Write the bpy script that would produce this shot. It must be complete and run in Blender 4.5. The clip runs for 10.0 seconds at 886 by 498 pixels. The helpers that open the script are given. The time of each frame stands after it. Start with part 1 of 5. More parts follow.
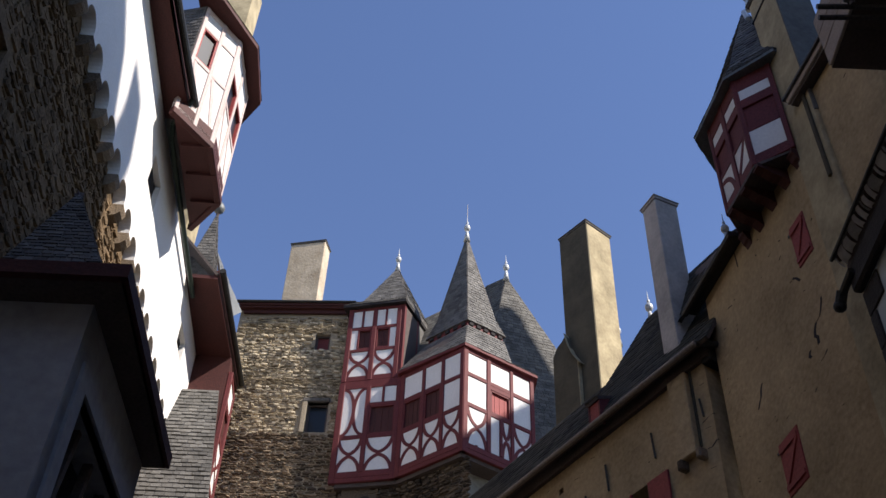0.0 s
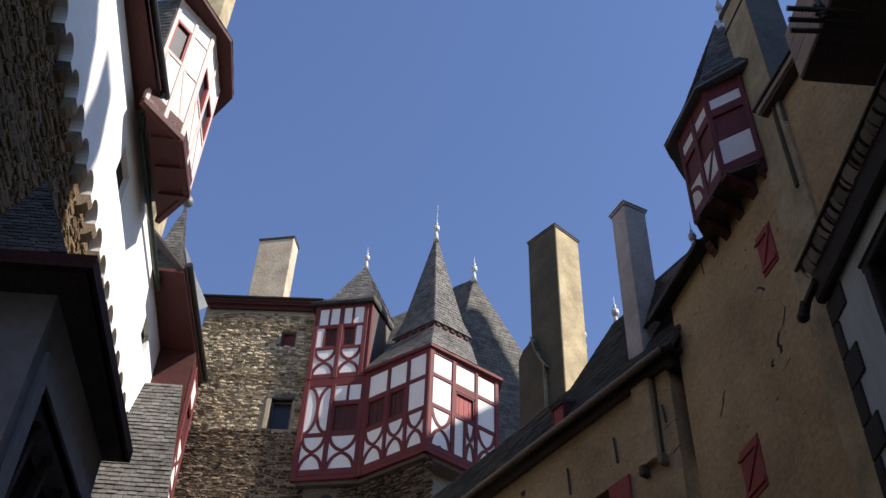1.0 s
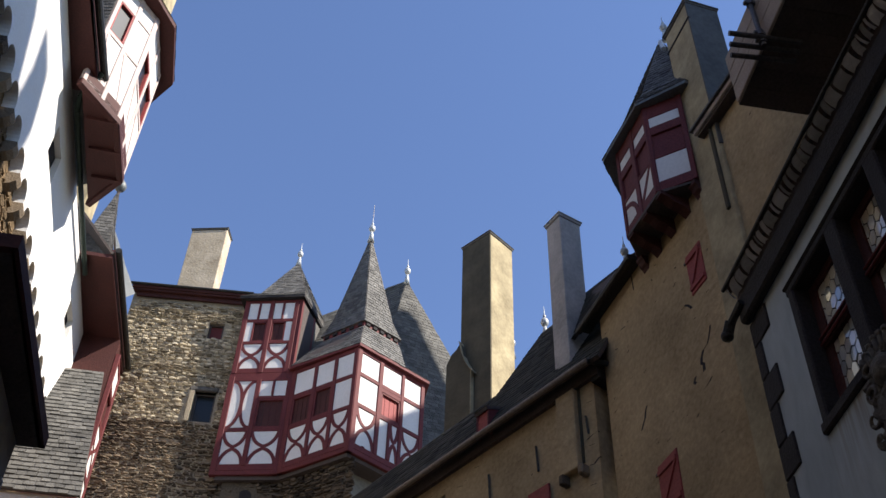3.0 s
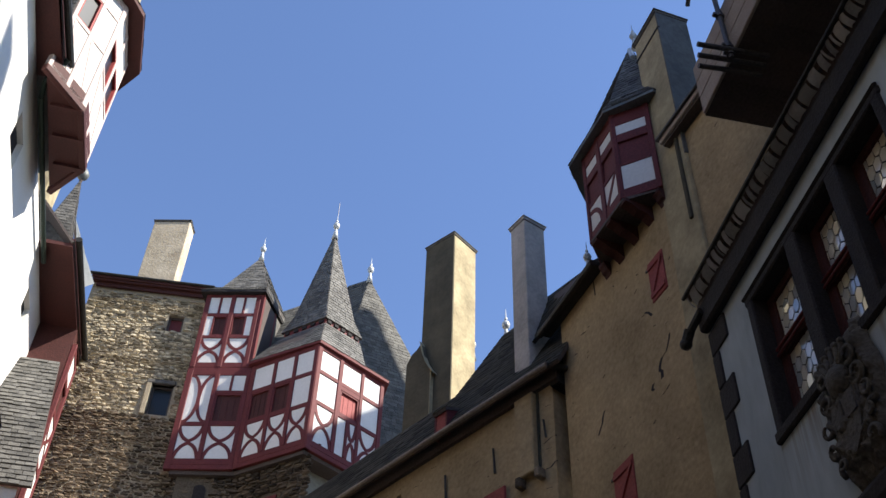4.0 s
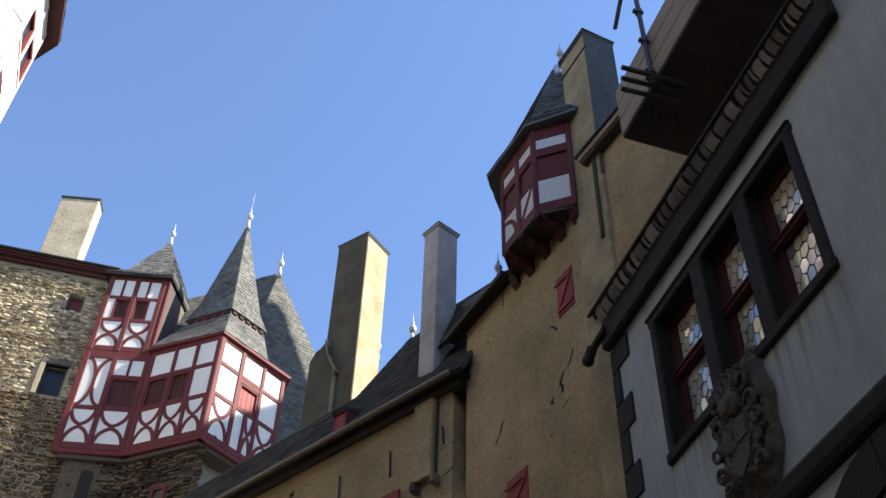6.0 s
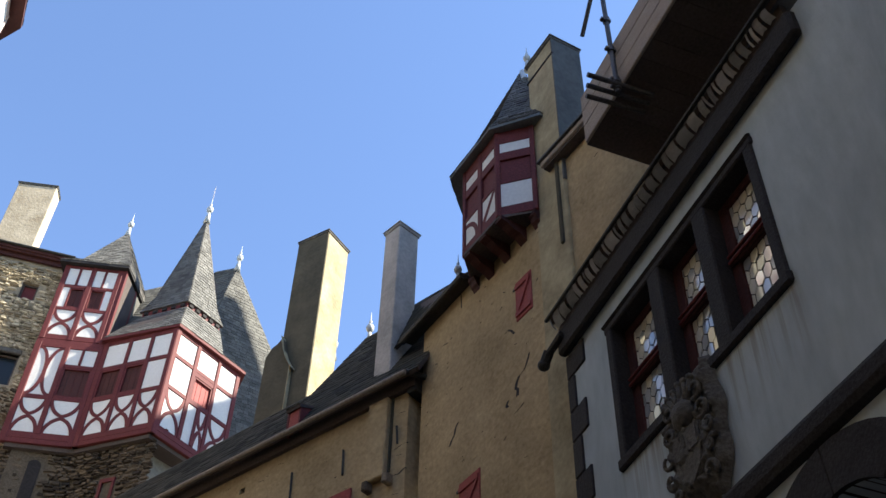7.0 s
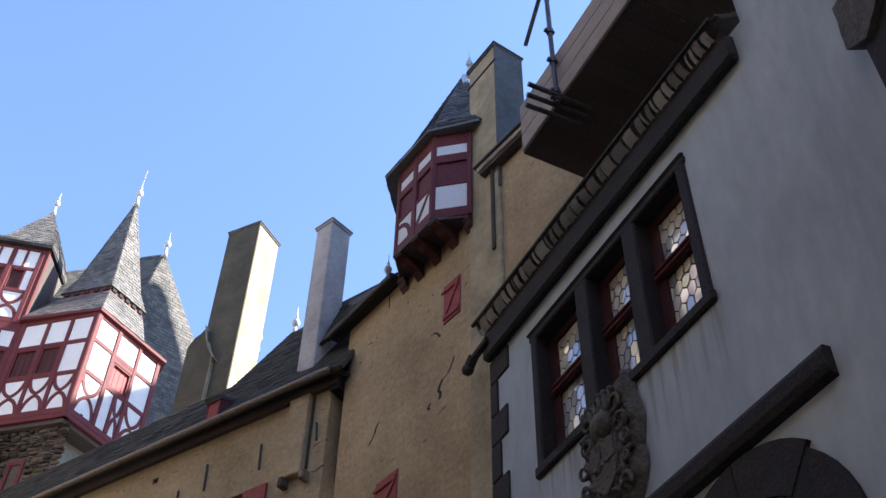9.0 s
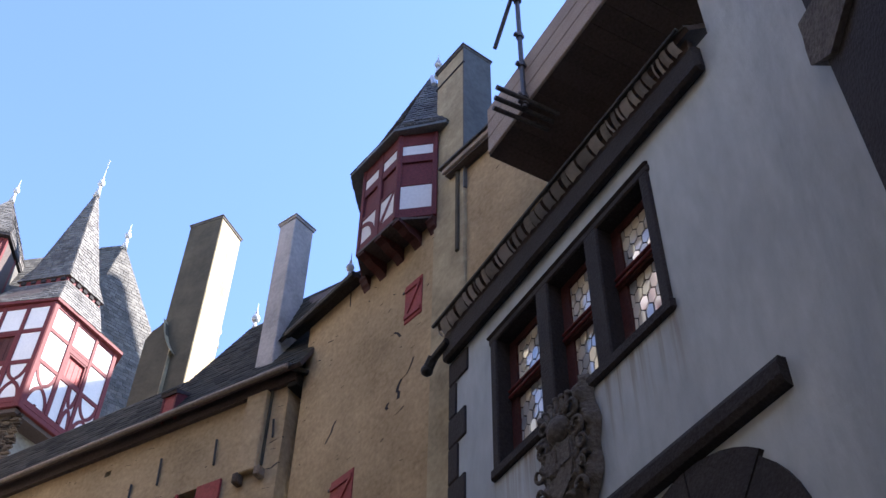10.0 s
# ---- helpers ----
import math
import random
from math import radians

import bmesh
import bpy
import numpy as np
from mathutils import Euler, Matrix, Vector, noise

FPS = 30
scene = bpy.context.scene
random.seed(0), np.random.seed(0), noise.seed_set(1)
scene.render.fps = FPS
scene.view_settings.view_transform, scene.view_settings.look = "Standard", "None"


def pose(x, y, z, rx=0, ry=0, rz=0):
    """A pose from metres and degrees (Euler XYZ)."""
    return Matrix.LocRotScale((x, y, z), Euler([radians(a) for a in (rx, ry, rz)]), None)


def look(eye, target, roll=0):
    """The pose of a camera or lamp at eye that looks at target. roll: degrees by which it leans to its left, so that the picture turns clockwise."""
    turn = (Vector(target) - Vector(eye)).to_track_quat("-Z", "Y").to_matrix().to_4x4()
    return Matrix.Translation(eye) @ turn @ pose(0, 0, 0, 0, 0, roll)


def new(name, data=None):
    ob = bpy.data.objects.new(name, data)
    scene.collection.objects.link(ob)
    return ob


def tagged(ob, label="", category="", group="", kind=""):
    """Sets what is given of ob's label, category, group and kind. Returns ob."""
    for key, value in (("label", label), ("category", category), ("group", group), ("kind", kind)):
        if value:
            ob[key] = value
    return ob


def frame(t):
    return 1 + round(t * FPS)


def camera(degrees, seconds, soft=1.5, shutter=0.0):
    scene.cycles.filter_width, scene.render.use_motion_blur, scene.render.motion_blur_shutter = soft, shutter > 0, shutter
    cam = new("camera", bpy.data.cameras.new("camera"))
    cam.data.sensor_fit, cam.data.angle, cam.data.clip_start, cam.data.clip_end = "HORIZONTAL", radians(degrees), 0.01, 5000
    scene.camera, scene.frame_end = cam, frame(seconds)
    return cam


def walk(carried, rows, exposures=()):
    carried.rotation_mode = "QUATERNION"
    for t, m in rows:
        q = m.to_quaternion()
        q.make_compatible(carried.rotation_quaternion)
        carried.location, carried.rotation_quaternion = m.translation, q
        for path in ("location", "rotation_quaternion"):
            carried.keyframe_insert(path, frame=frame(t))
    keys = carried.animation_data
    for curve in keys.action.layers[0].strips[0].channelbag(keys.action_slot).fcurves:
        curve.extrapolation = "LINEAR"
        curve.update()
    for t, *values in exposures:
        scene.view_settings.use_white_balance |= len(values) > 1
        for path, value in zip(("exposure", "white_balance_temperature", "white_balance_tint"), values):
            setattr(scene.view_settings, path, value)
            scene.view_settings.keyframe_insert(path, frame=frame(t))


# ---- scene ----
cam = camera(45.26, 10.0)
ROWS = [
    (0.0, pose(0, 0, 1.6, 135.10, -1.80, -1.80)),
    (0.5, pose(0, 0, 1.6, 135.14, -1.77, -2.90)),
    (1.0, pose(0, 0, 1.6, 135.19, -1.74, -4.12)),
    (1.5, pose(0, 0, 1.6, 135.25, -1.68, -5.27)),
    (2.0, pose(0, 0, 1.6, 135.33, -1.64, -6.60)),
    (2.5, pose(0, 0, 1.6, 135.40, -1.60, -7.77)),
    (4.0, pose(0, 0, 1.6, 135.54, -1.50, -11.67)),
    (4.5, pose(0, 0, 1.6, 135.60, -1.44, -13.25)),
    (5.0, pose(0, 0, 1.6, 135.71, -1.36, -15.10)),
    (5.5, pose(0, 0, 1.6, 135.79, -1.32, -16.62)),
    (7.0, pose(0, 0, 1.6, 135.95, -1.14, -21.09)),
    (7.5, pose(0, 0, 1.6, 135.98, -1.09, -22.26)),
    (8.0, pose(0, 0, 1.6, 136.03, -1.02, -23.54)),
    (8.5, pose(0, 0, 1.6, 136.06, -0.95, -24.79)),
    (9.0, pose(0, 0, 1.6, 136.10, -0.90, -26.17)),
    (9.5, pose(0, 0, 1.6, 136.15, -0.81, -27.42)),
    (10.0, pose(0, 0, 1.6, 136.17, -0.73, -28.87)),
]
walk(cam, ROWS, exposures=[
    (0.0, 0.77, 5950, 15), (2.5, 0.92, 5950, 13), (4.5, 1.30, 5900, 9), (5.5, 1.48, 5900, 7),
    (6.8, 1.70, 6080, 6), (7.5, 1.83, 6080, 6), (8.3, 1.99, 5940, 10), (9.0, 2.11, 5760, 14), (10.0, 2.31, 5630, 17)])

# ---- light ----
SUN_AZ, SUN_EL = 114.0, 44.0          # clockwise from +y, above the horizon
to_sun = Vector((math.sin(radians(SUN_AZ)) * math.cos(radians(SUN_EL)),
                 math.cos(radians(SUN_AZ)) * math.cos(radians(SUN_EL)), math.sin(radians(SUN_EL))))
world = bpy.data.worlds.new("world")
scene.world = world
world.use_nodes = True
wn = world.node_tree.nodes
sky = wn.new("ShaderNodeTexSky")
sky.sky_type, sky.sun_disc = "NISHITA", False
sky.sun_elevation, sky.sun_rotation = radians(SUN_EL), radians(SUN_AZ)
sky.air_density, sky.dust_density, sky.ozone_density = 1.0, 0.0, 1.6
deep = wn.new("ShaderNodeHueSaturation")
deep.inputs["Saturation"].default_value = 1.0
deep.inputs["Hue"].default_value = 0.507
world.node_tree.links.new(sky.outputs[0], deep.inputs["Color"])
world.node_tree.links.new(deep.outputs[0], wn["Background"].inputs[0])
wn["Background"].inputs[1].default_value = 0.10
sun_data = bpy.data.lights.new("sun", "SUN")
sun_data.energy, sun_data.angle, sun_data.color = 5.0, radians(0.5), (1.0, 0.88, 0.70)
sun = new("sun", sun_data)
sun.matrix_world = look(to_sun * 60, (0, 0, 0))


# ---- materials ----
def material(name, low, high, rough=0.85, scale=3.0, fine=40.0, bump=0.3, metal=0.0, island=0.0, stretch=(1, 1, 1), stain=0.35, bump_scale=None, spec=0.3, relief=0.02):
    """Two-scale colour variation and fine relief, in object space metres."""
    m = bpy.data.materials.new(name)
    m.use_nodes = True
    nt, n = m.node_tree, m.node_tree.nodes
    b = n["Principled BSDF"]
    tc = n.new("ShaderNodeTexCoord")
    mp = n.new("ShaderNodeMapping")
    mp.inputs["Scale"].default_value = stretch
    nt.links.new(tc.outputs["Object"], mp.inputs[0])
    big = n.new("ShaderNodeTexNoise")
    big.inputs["Scale"].default_value, big.inputs["Detail"].default_value, big.inputs["Roughness"].default_value = scale, 6, 0.6
    small = n.new("ShaderNodeTexNoise")
    small.inputs["Scale"].default_value, small.inputs["Detail"].default_value = fine, 5
    for x in (big, small):
        nt.links.new(mp.outputs[0], x.inputs["Vector"])
    mixf = n.new("ShaderNodeMix")
    mixf.inputs[0].default_value = stain
    nt.links.new(small.outputs[0], mixf.inputs[2])
    nt.links.new(big.outputs[0], mixf.inputs[3])
    value = mixf.outputs[0]
    if island > 0:
        geo = n.new("ShaderNodeNewGeometry")
        obi = n.new("ShaderNodeObjectInfo")
        s = n.new("ShaderNodeMath"); s.operation = "ADD"
        nt.links.new(geo.outputs["Random Per Island"], s.inputs[0])
        nt.links.new(obi.outputs["Random"], s.inputs[1])
        fr = n.new("ShaderNodeMath"); fr.operation = "FRACT"
        nt.links.new(s.outputs[0], fr.inputs[0])
        mx = n.new("ShaderNodeMix")
        mx.inputs[0].default_value = island
        nt.links.new(value, mx.inputs[2])
        nt.links.new(fr.outputs[0], mx.inputs[3])
        value = mx.outputs[0]
    ramp = n.new("ShaderNodeValToRGB")
    ramp.color_ramp.elements[0].position, ramp.color_ramp.elements[1].position = 0.3, 0.7
    ramp.color_ramp.elements[0].color, ramp.color_ramp.elements[1].color = (*low, 1), (*high, 1)
    nt.links.new(value, ramp.inputs[0])
    nt.links.new(ramp.outputs[0], b.inputs["Base Color"])
    b.inputs["Roughness"].default_value, b.inputs["Metallic"].default_value = rough, metal
    b.inputs["Specular IOR Level"].default_value = spec
    if bump > 0:
        bp = n.new("ShaderNodeBump")
        bp.inputs["Strength"].default_value, bp.inputs["Distance"].default_value = bump, relief
        src = small
        if bump_scale:
            src = n.new("ShaderNodeTexNoise")
            src.inputs["Scale"].default_value, src.inputs["Detail"].default_value = bump_scale, 8
            nt.links.new(mp.outputs[0], src.inputs["Vector"])
        nt.links.new(src.outputs[0], bp.inputs["Height"])
        nt.links.new(bp.outputs[0], b.inputs["Normal"])
    return m


M_YELLOW = material("ochre_plaster", (0.235, 0.172, 0.092), (0.545, 0.415, 0.238), 0.95, 0.9, 15, 0.8, stain=0.6, bump_scale=9, relief=0.03)
M_CHIM = material("chimney_render", (0.20, 0.165, 0.10), (0.54, 0.46, 0.29), 0.95, 1.6, 14, 0.5, stain=0.75)
M_CHIM_PALE = material("pale_chimney_render", (0.30, 0.24, 0.165), (0.65, 0.56, 0.425), 0.95, 1.6, 14, 0.5, stain=0.7)
# Darker copy of the render, with the shade of a side in its colour.
M_CHIM_SHADE = material("shaded_dark_render", (0.045, 0.04, 0.029), (0.125, 0.11, 0.074), 0.95, 1.3, 12, 0.6, stain=0.8)
M_CHIM_GREY = material("grey_render", (0.27, 0.25, 0.225), (0.62, 0.575, 0.53), 0.95, 1.4, 16, 0.5, stain=0.7)
M_CEMENT_PALE = material("grey_wall_plaster", (0.14, 0.137, 0.118), (0.33, 0.32, 0.28), 0.95, 1.4, 16, 0.5, stain=0.7)
M_FLANK_SHADE = material("shaded_flank_grey", (0.06, 0.064, 0.066), (0.15, 0.158, 0.16), 0.95, 1.5, 14, 0.4, stain=0.7)
M_WHITE = material("white_limewash", (0.76, 0.745, 0.71), (0.88, 0.865, 0.84), 0.9, 1.2, 20, 0.3, stain=0.5)
M_INFILL = material("white_infill", (0.68, 0.67, 0.655), (0.80, 0.79, 0.77), 0.9, 2.0, 25, 0.25)
M_FACADE = material("pale_facade_plaster", (0.305, 0.352, 0.385), (0.515, 0.582, 0.622), 0.9, 0.9, 9, 0.6, stain=0.7, bump_scale=6, stretch=(1, 1, 0.35), relief=0.03)


def drip_stains(m, z0, z1, x0, x1):
    """Rain streaks between x0 and x1 that hang from the height z1 and fade out at z0."""
    nt, n = m.node_tree, m.node_tree.nodes
    b = n["Principled BSDF"]
    old = b.inputs["Base Color"].links[0].from_socket
    tc, sep, mp = n.new("ShaderNodeTexCoord"), n.new("ShaderNodeSeparateXYZ"), n.new("ShaderNodeMapping")
    mp.inputs["Scale"].default_value = (11, 1, 0.5)
    no = n.new("ShaderNodeTexNoise")
    no.inputs["Scale"].default_value, no.inputs["Detail"].default_value = 1.6, 4
    up, down, st = n.new("ShaderNodeMapRange"), n.new("ShaderNodeMapRange"), n.new("ShaderNodeMapRange")
    for node, a0, a1 in ((up, z0, z1), (down, z1 + 0.06, z1), (st, 0.46, 0.66)):
        node.inputs["From Min"].default_value, node.inputs["From Max"].default_value = a0, a1
    nt.links.new(tc.outputs["Object"], sep.inputs[0])
    nt.links.new(tc.outputs["Object"], mp.inputs[0])
    nt.links.new(mp.outputs[0], no.inputs["Vector"])
    nt.links.new(sep.outputs[2], up.inputs[0])
    nt.links.new(sep.outputs[2], down.inputs[0])
    nt.links.new(no.outputs[0], st.inputs[0])
    inner = None
    for a0, a1 in ((x0, x0 + 0.12), (x1, x1 - 0.12)):
        side_ = n.new("ShaderNodeMapRange")
        side_.inputs["From Min"].default_value, side_.inputs["From Max"].default_value = a0, a1
        nt.links.new(sep.outputs[0], side_.inputs[0])
        q = n.new("ShaderNodeMath")
        q.operation = "MULTIPLY"
        nt.links.new(side_.outputs[0], q.inputs[0])
        nt.links.new(inner or st.outputs[0], q.inputs[1])
        inner = q.outputs[0]
    m1, m2 = n.new("ShaderNodeMath"), n.new("ShaderNodeMath")
    for q in (m1, m2):
        q.operation = "MULTIPLY"
    nt.links.new(up.outputs[0], m1.inputs[0])
    nt.links.new(down.outputs[0], m1.inputs[1])
    nt.links.new(m1.outputs[0], m2.inputs[0])
    nt.links.new(inner, m2.inputs[1])
    mx = n.new("ShaderNodeMix")
    mx.data_type, mx.blend_type = "RGBA", "MIX"
    mx.inputs[7].default_value = (0.26, 0.25, 0.235, 1)
    nt.links.new(m2.outputs[0], mx.inputs[0])
    nt.links.new(old, mx.inputs[6])
    nt.links.new(mx.outputs[2], b.inputs["Base Color"])
    return m


M_FACADE_STAINED = drip_stains(material("stained_facade_plaster", (0.305, 0.352, 0.385), (0.515, 0.582, 0.622), 0.9, 0.9, 9, 0.6, stain=0.7, bump_scale=6, stretch=(1, 1, 0.35), relief=0.03), 6.2, 6.96, 4.12, 6.9)
M_PORCH = material("grey_porch_plaster", (0.25, 0.257, 0.27), (0.42, 0.43, 0.445), 0.9, 0.8, 10, 0.4, stain=0.6)
M_STRIP = material("weathered_zinc_strip", (0.32, 0.32, 0.32), (0.62, 0.61, 0.60), 0.7, 3, 30, 0.3, island=0.5)
M_STONE = material("rubble_stone", (0.18, 0.15, 0.105), (0.66, 0.57, 0.41), 0.9, 3, 30, 0.8, island=0.5)
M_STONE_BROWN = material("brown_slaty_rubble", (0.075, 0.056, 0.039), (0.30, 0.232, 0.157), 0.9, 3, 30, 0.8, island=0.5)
# Brown rubble and mortar with the shade below the bay in their colour.
M_STONE_SHADE = material("shaded_brown_rubble", (0.036, 0.027, 0.019), (0.15, 0.114, 0.077), 0.9, 3, 30, 0.8, island=0.45)
M_MORTAR_SHADE = material("shaded_mortar", (0.06, 0.048, 0.034), (0.15, 0.122, 0.088), 0.95, 2, 25, 0.8)
M_MORTAR = material("lime_mortar", (0.22, 0.185, 0.13), (0.42, 0.355, 0.255), 0.95, 2, 25, 0.8)
M_DARKSTONE = material("dark_rubble_stone", (0.06, 0.043, 0.026), (0.25, 0.178, 0.105), 0.95, 2.5, 22, 0.7, island=0.22, spec=0.1)
M_BASALT = material("dark_basalt", (0.014, 0.0125, 0.013), (0.038, 0.034, 0.035), 0.8, 5, 40, 0.5)
M_TIMBER = material("oxblood_timber", (0.085, 0.017, 0.019), (0.165, 0.035, 0.036), 0.7, 2.5, 35, 0.35, stretch=(1, 1, 1))
M_TIMBER_PALE = material("weathered_red_timber", (0.47, 0.37, 0.345), (0.66, 0.565, 0.53), 0.8, 2.5, 35, 0.35)
M_SHUTTER = material("red_shutter_paint", (0.20, 0.030, 0.030), (0.34, 0.06, 0.055), 0.65, 3, 30, 0.3)
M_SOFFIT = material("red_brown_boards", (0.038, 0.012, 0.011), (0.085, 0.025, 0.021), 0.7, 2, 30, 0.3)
M_SLATE = material("slate", (0.040, 0.039, 0.037), (0.185, 0.179, 0.166), 0.7, 1.6, 30, 0.7, island=0.2, spec=0.25, stain=0.6)
M_SLATE_OLD = material("old_dark_slate", (0.034, 0.033, 0.031), (0.15, 0.145, 0.13), 0.75, 1.6, 30, 0.7, island=0.2, spec=0.2, stain=0.6)
M_SLATE_MOSS = material("mossy_slate", (0.022, 0.022, 0.018), (0.085, 0.079, 0.062), 0.9, 1.3, 26, 0.7, island=0.25, spec=0.15, stain=0.7)
M_LEADGREY = material("weathered_zinc", (0.10, 0.11, 0.11), (0.20, 0.21, 0.21), 0.55, 4, 30, 0.2, metal=0.3)
M_FINIAL = material("pale_zinc", (0.34, 0.36, 0.37), (0.54, 0.56, 0.57), 0.45, 5, 30, 0.15, metal=0.2)
M_DARKMETAL = material("dark_gutter_metal", (0.022, 0.022, 0.021), (0.060, 0.058, 0.055), 0.5, 5, 30, 0.2, metal=0.4)
M_GREENMETAL = material("green_black_pipe", (0.020, 0.030, 0.024), (0.05, 0.07, 0.055), 0.5, 5, 30, 0.2, metal=0.3)
M_DARKWOOD = material("dark_boards", (0.055, 0.044, 0.041), (0.12, 0.095, 0.085), 0.8, 2, 30, 0.4)
M_GUTTER = material("brown_grey_gutter", (0.16, 0.13, 0.11), (0.30, 0.26, 0.22), 0.6, 4, 30, 0.2, metal=0.2)
M_DECK = material("weathered_deck_boards", (0.065, 0.052, 0.047), (0.13, 0.105, 0.095), 0.85, 2.0, 30, 0.4, island=0.1)
M_PLANK = material("weathered_planks", (0.27, 0.225, 0.19), (0.48, 0.41, 0.35), 0.85, 2.5, 40, 0.4, stretch=(1, 1, 4))
M_STEEL = material("scaffold_steel", (0.05, 0.048, 0.048), (0.13, 0.12, 0.12), 0.5, 6, 40, 0.2, metal=0.5)
M_DARK = material("dark_interior", (0.018, 0.016, 0.017), (0.04, 0.036, 0.036), 0.9, 2, 20, 0)
M_COBBLE = material("cobble_ground", (0.10, 0.09, 0.08), (0.24, 0.22, 0.19), 0.85, 1.0, 8, 0.8)
M_RELIEF = material("carved_sandstone", (0.06, 0.055, 0.05), (0.16, 0.15, 0.135), 0.85, 5, 30, 0.8)


def glass_material(name, tint, rough=0.08, coat=1.0):
    m = bpy.data.materials.new(name)
    m.use_nodes = True
    b = m.node_tree.nodes["Principled BSDF"]
    b.inputs["Base Color"].default_value = (*tint, 1)
    b.inputs["Roughness"].default_value = rough
    b.inputs["Specular IOR Level"].default_value = coat
    b.inputs["Coat Weight"].default_value = coat
    b.inputs["Coat Roughness"].default_value = 0.03
    return m


M_GLASS = glass_material("old_leaded_glass", (0.30, 0.31, 0.26))
nt = M_GLASS.node_tree
obi = nt.nodes.new("ShaderNodeObjectInfo")
pr = nt.nodes.new("ShaderNodeValToRGB")
# Pale pane tones stand in for light shining through the glass.
for pos, col in ((0.25, (0.55, 0.58, 0.60, 1)), (0.6, (0.80, 0.76, 0.62, 1))):
    el = pr.color_ramp.elements.new(pos)
    el.color = col
pr.color_ramp.elements[0].color, pr.color_ramp.elements[-1].color = (0.36, 0.40, 0.42, 1), (0.90, 0.88, 0.78, 1)
nt.links.new(obi.outputs["Random"], pr.inputs[0])
nt.links.new(pr.outputs[0], nt.nodes["Principled BSDF"].inputs["Base Color"])
M_GLASS_DARK = glass_material("dark_window_glass", (0.012, 0.016, 0.02), 0.35, 0.25)


# ---- shape helpers ----
def frame_at(px, py, az, pz=0.0):
    """Wall frame: local x runs along the wall at az degrees, local y out of it towards the court, z up."""
    return pose(px, py, pz, 0, 0, az)


def thing(name, m, label="", category="", group="", kind=""):
    e = new(name)
    e.empty_display_size = 0.2
    e.matrix_world = m
    return tagged(e, label, category, group, kind)


def mesh_of(name, bm, mat, smooth=False):
    bmesh.ops.recalc_face_normals(bm, faces=bm.faces)
    me = bpy.data.meshes.new(name)
    bm.to_mesh(me)
    bm.free()
    me.materials.append(mat)
    if smooth:
        me.polygons.foreach_set("use_smooth", [True] * len(me.polygons))
    return me


def part(name, bm, mat, parent, label="", smooth=False, kind=""):
    ob = new(name, mesh_of(name, bm, mat, smooth))
    ob.parent = parent
    if label or kind:
        tagged(ob, label, kind=kind)
    return ob


def whole(name, bm, mat, m, label, category, group="", kind="", smooth=False):
    ob = new(name, mesh_of(name, bm, mat, smooth))
    ob.matrix_world = m
    return tagged(ob, label, category, group, kind)


def box(bm, x0, x1, y0, y1, z0, z1, bevel=0.0):
    g = bmesh.ops.create_cube(bm, size=1.0, matrix=Matrix.LocRotScale(((x0 + x1) / 2, (y0 + y1) / 2, (z0 + z1) / 2), None, (abs(x1 - x0), abs(y1 - y0), abs(z1 - z0))))
    if bevel > 0:
        es = list({e for v in g["verts"] for e in v.link_edges})
        bmesh.ops.bevel(bm, geom=es, offset=bevel, segments=1, affect="EDGES")
    return bm


def boxed(*a, bevel=0.0):
    return box(bmesh.new(), *a, bevel=bevel)


def prism(bm, poly, y0, y1):
    """Extrude a polygon given in local (x, z) from y0 to y1."""
    f = [bm.verts.new((x, y1, z)) for x, z in poly]
    k = [bm.verts.new((x, y0, z)) for x, z in poly]
    n = len(poly)
    bm.faces.new(f)
    bm.faces.new(k[::-1])
    for i in range(n):
        bm.faces.new((f[i], k[i], k[(i + 1) % n], f[(i + 1) % n]))
    return bm


def slab(bm, poly, z0, z1):
    """Extrude a polygon given in local (x, y) from z0 to z1."""
    f = [bm.verts.new((x, y, z1)) for x, y in poly]
    k = [bm.verts.new((x, y, z0)) for x, y in poly]
    n = len(poly)
    bm.faces.new(f)
    bm.faces.new(k[::-1])
    for i in range(n):
        bm.faces.new((f[i], k[i], k[(i + 1) % n], f[(i + 1) % n]))
    return bm


def rod(bm, a, b, r, n=8, r2=None):
    a, b = Vector(a), Vector(b)
    d = b - a
    q = d.to_track_quat("Z", "Y").to_matrix().to_4x4()
    bmesh.ops.create_cone(bm, cap_ends=True, segments=n, radius1=r, radius2=r if r2 is None else r2, depth=d.length,
                          matrix=Matrix.Translation((a + b) / 2) @ q)
    return bm


def lathe(bm, profile, centre=(0, 0, 0), n=12):
    """Turned shape from (radius, height) pairs."""
    c = Vector(centre)
    rings = [[bm.verts.new(c + Vector((max(r, 0.002) * math.cos(2 * math.pi * i / n), max(r, 0.002) * math.sin(2 * math.pi * i / n), h))) for i in range(n)] for r, h in profile]
    for p, q in zip(rings, rings[1:]):
        for i in range(n):
            bm.faces.new((p[i], p[(i + 1) % n], q[(i + 1) % n], q[i]))
    bm.faces.new(rings[0][::-1])
    bm.faces.new(rings[-1])
    return bm


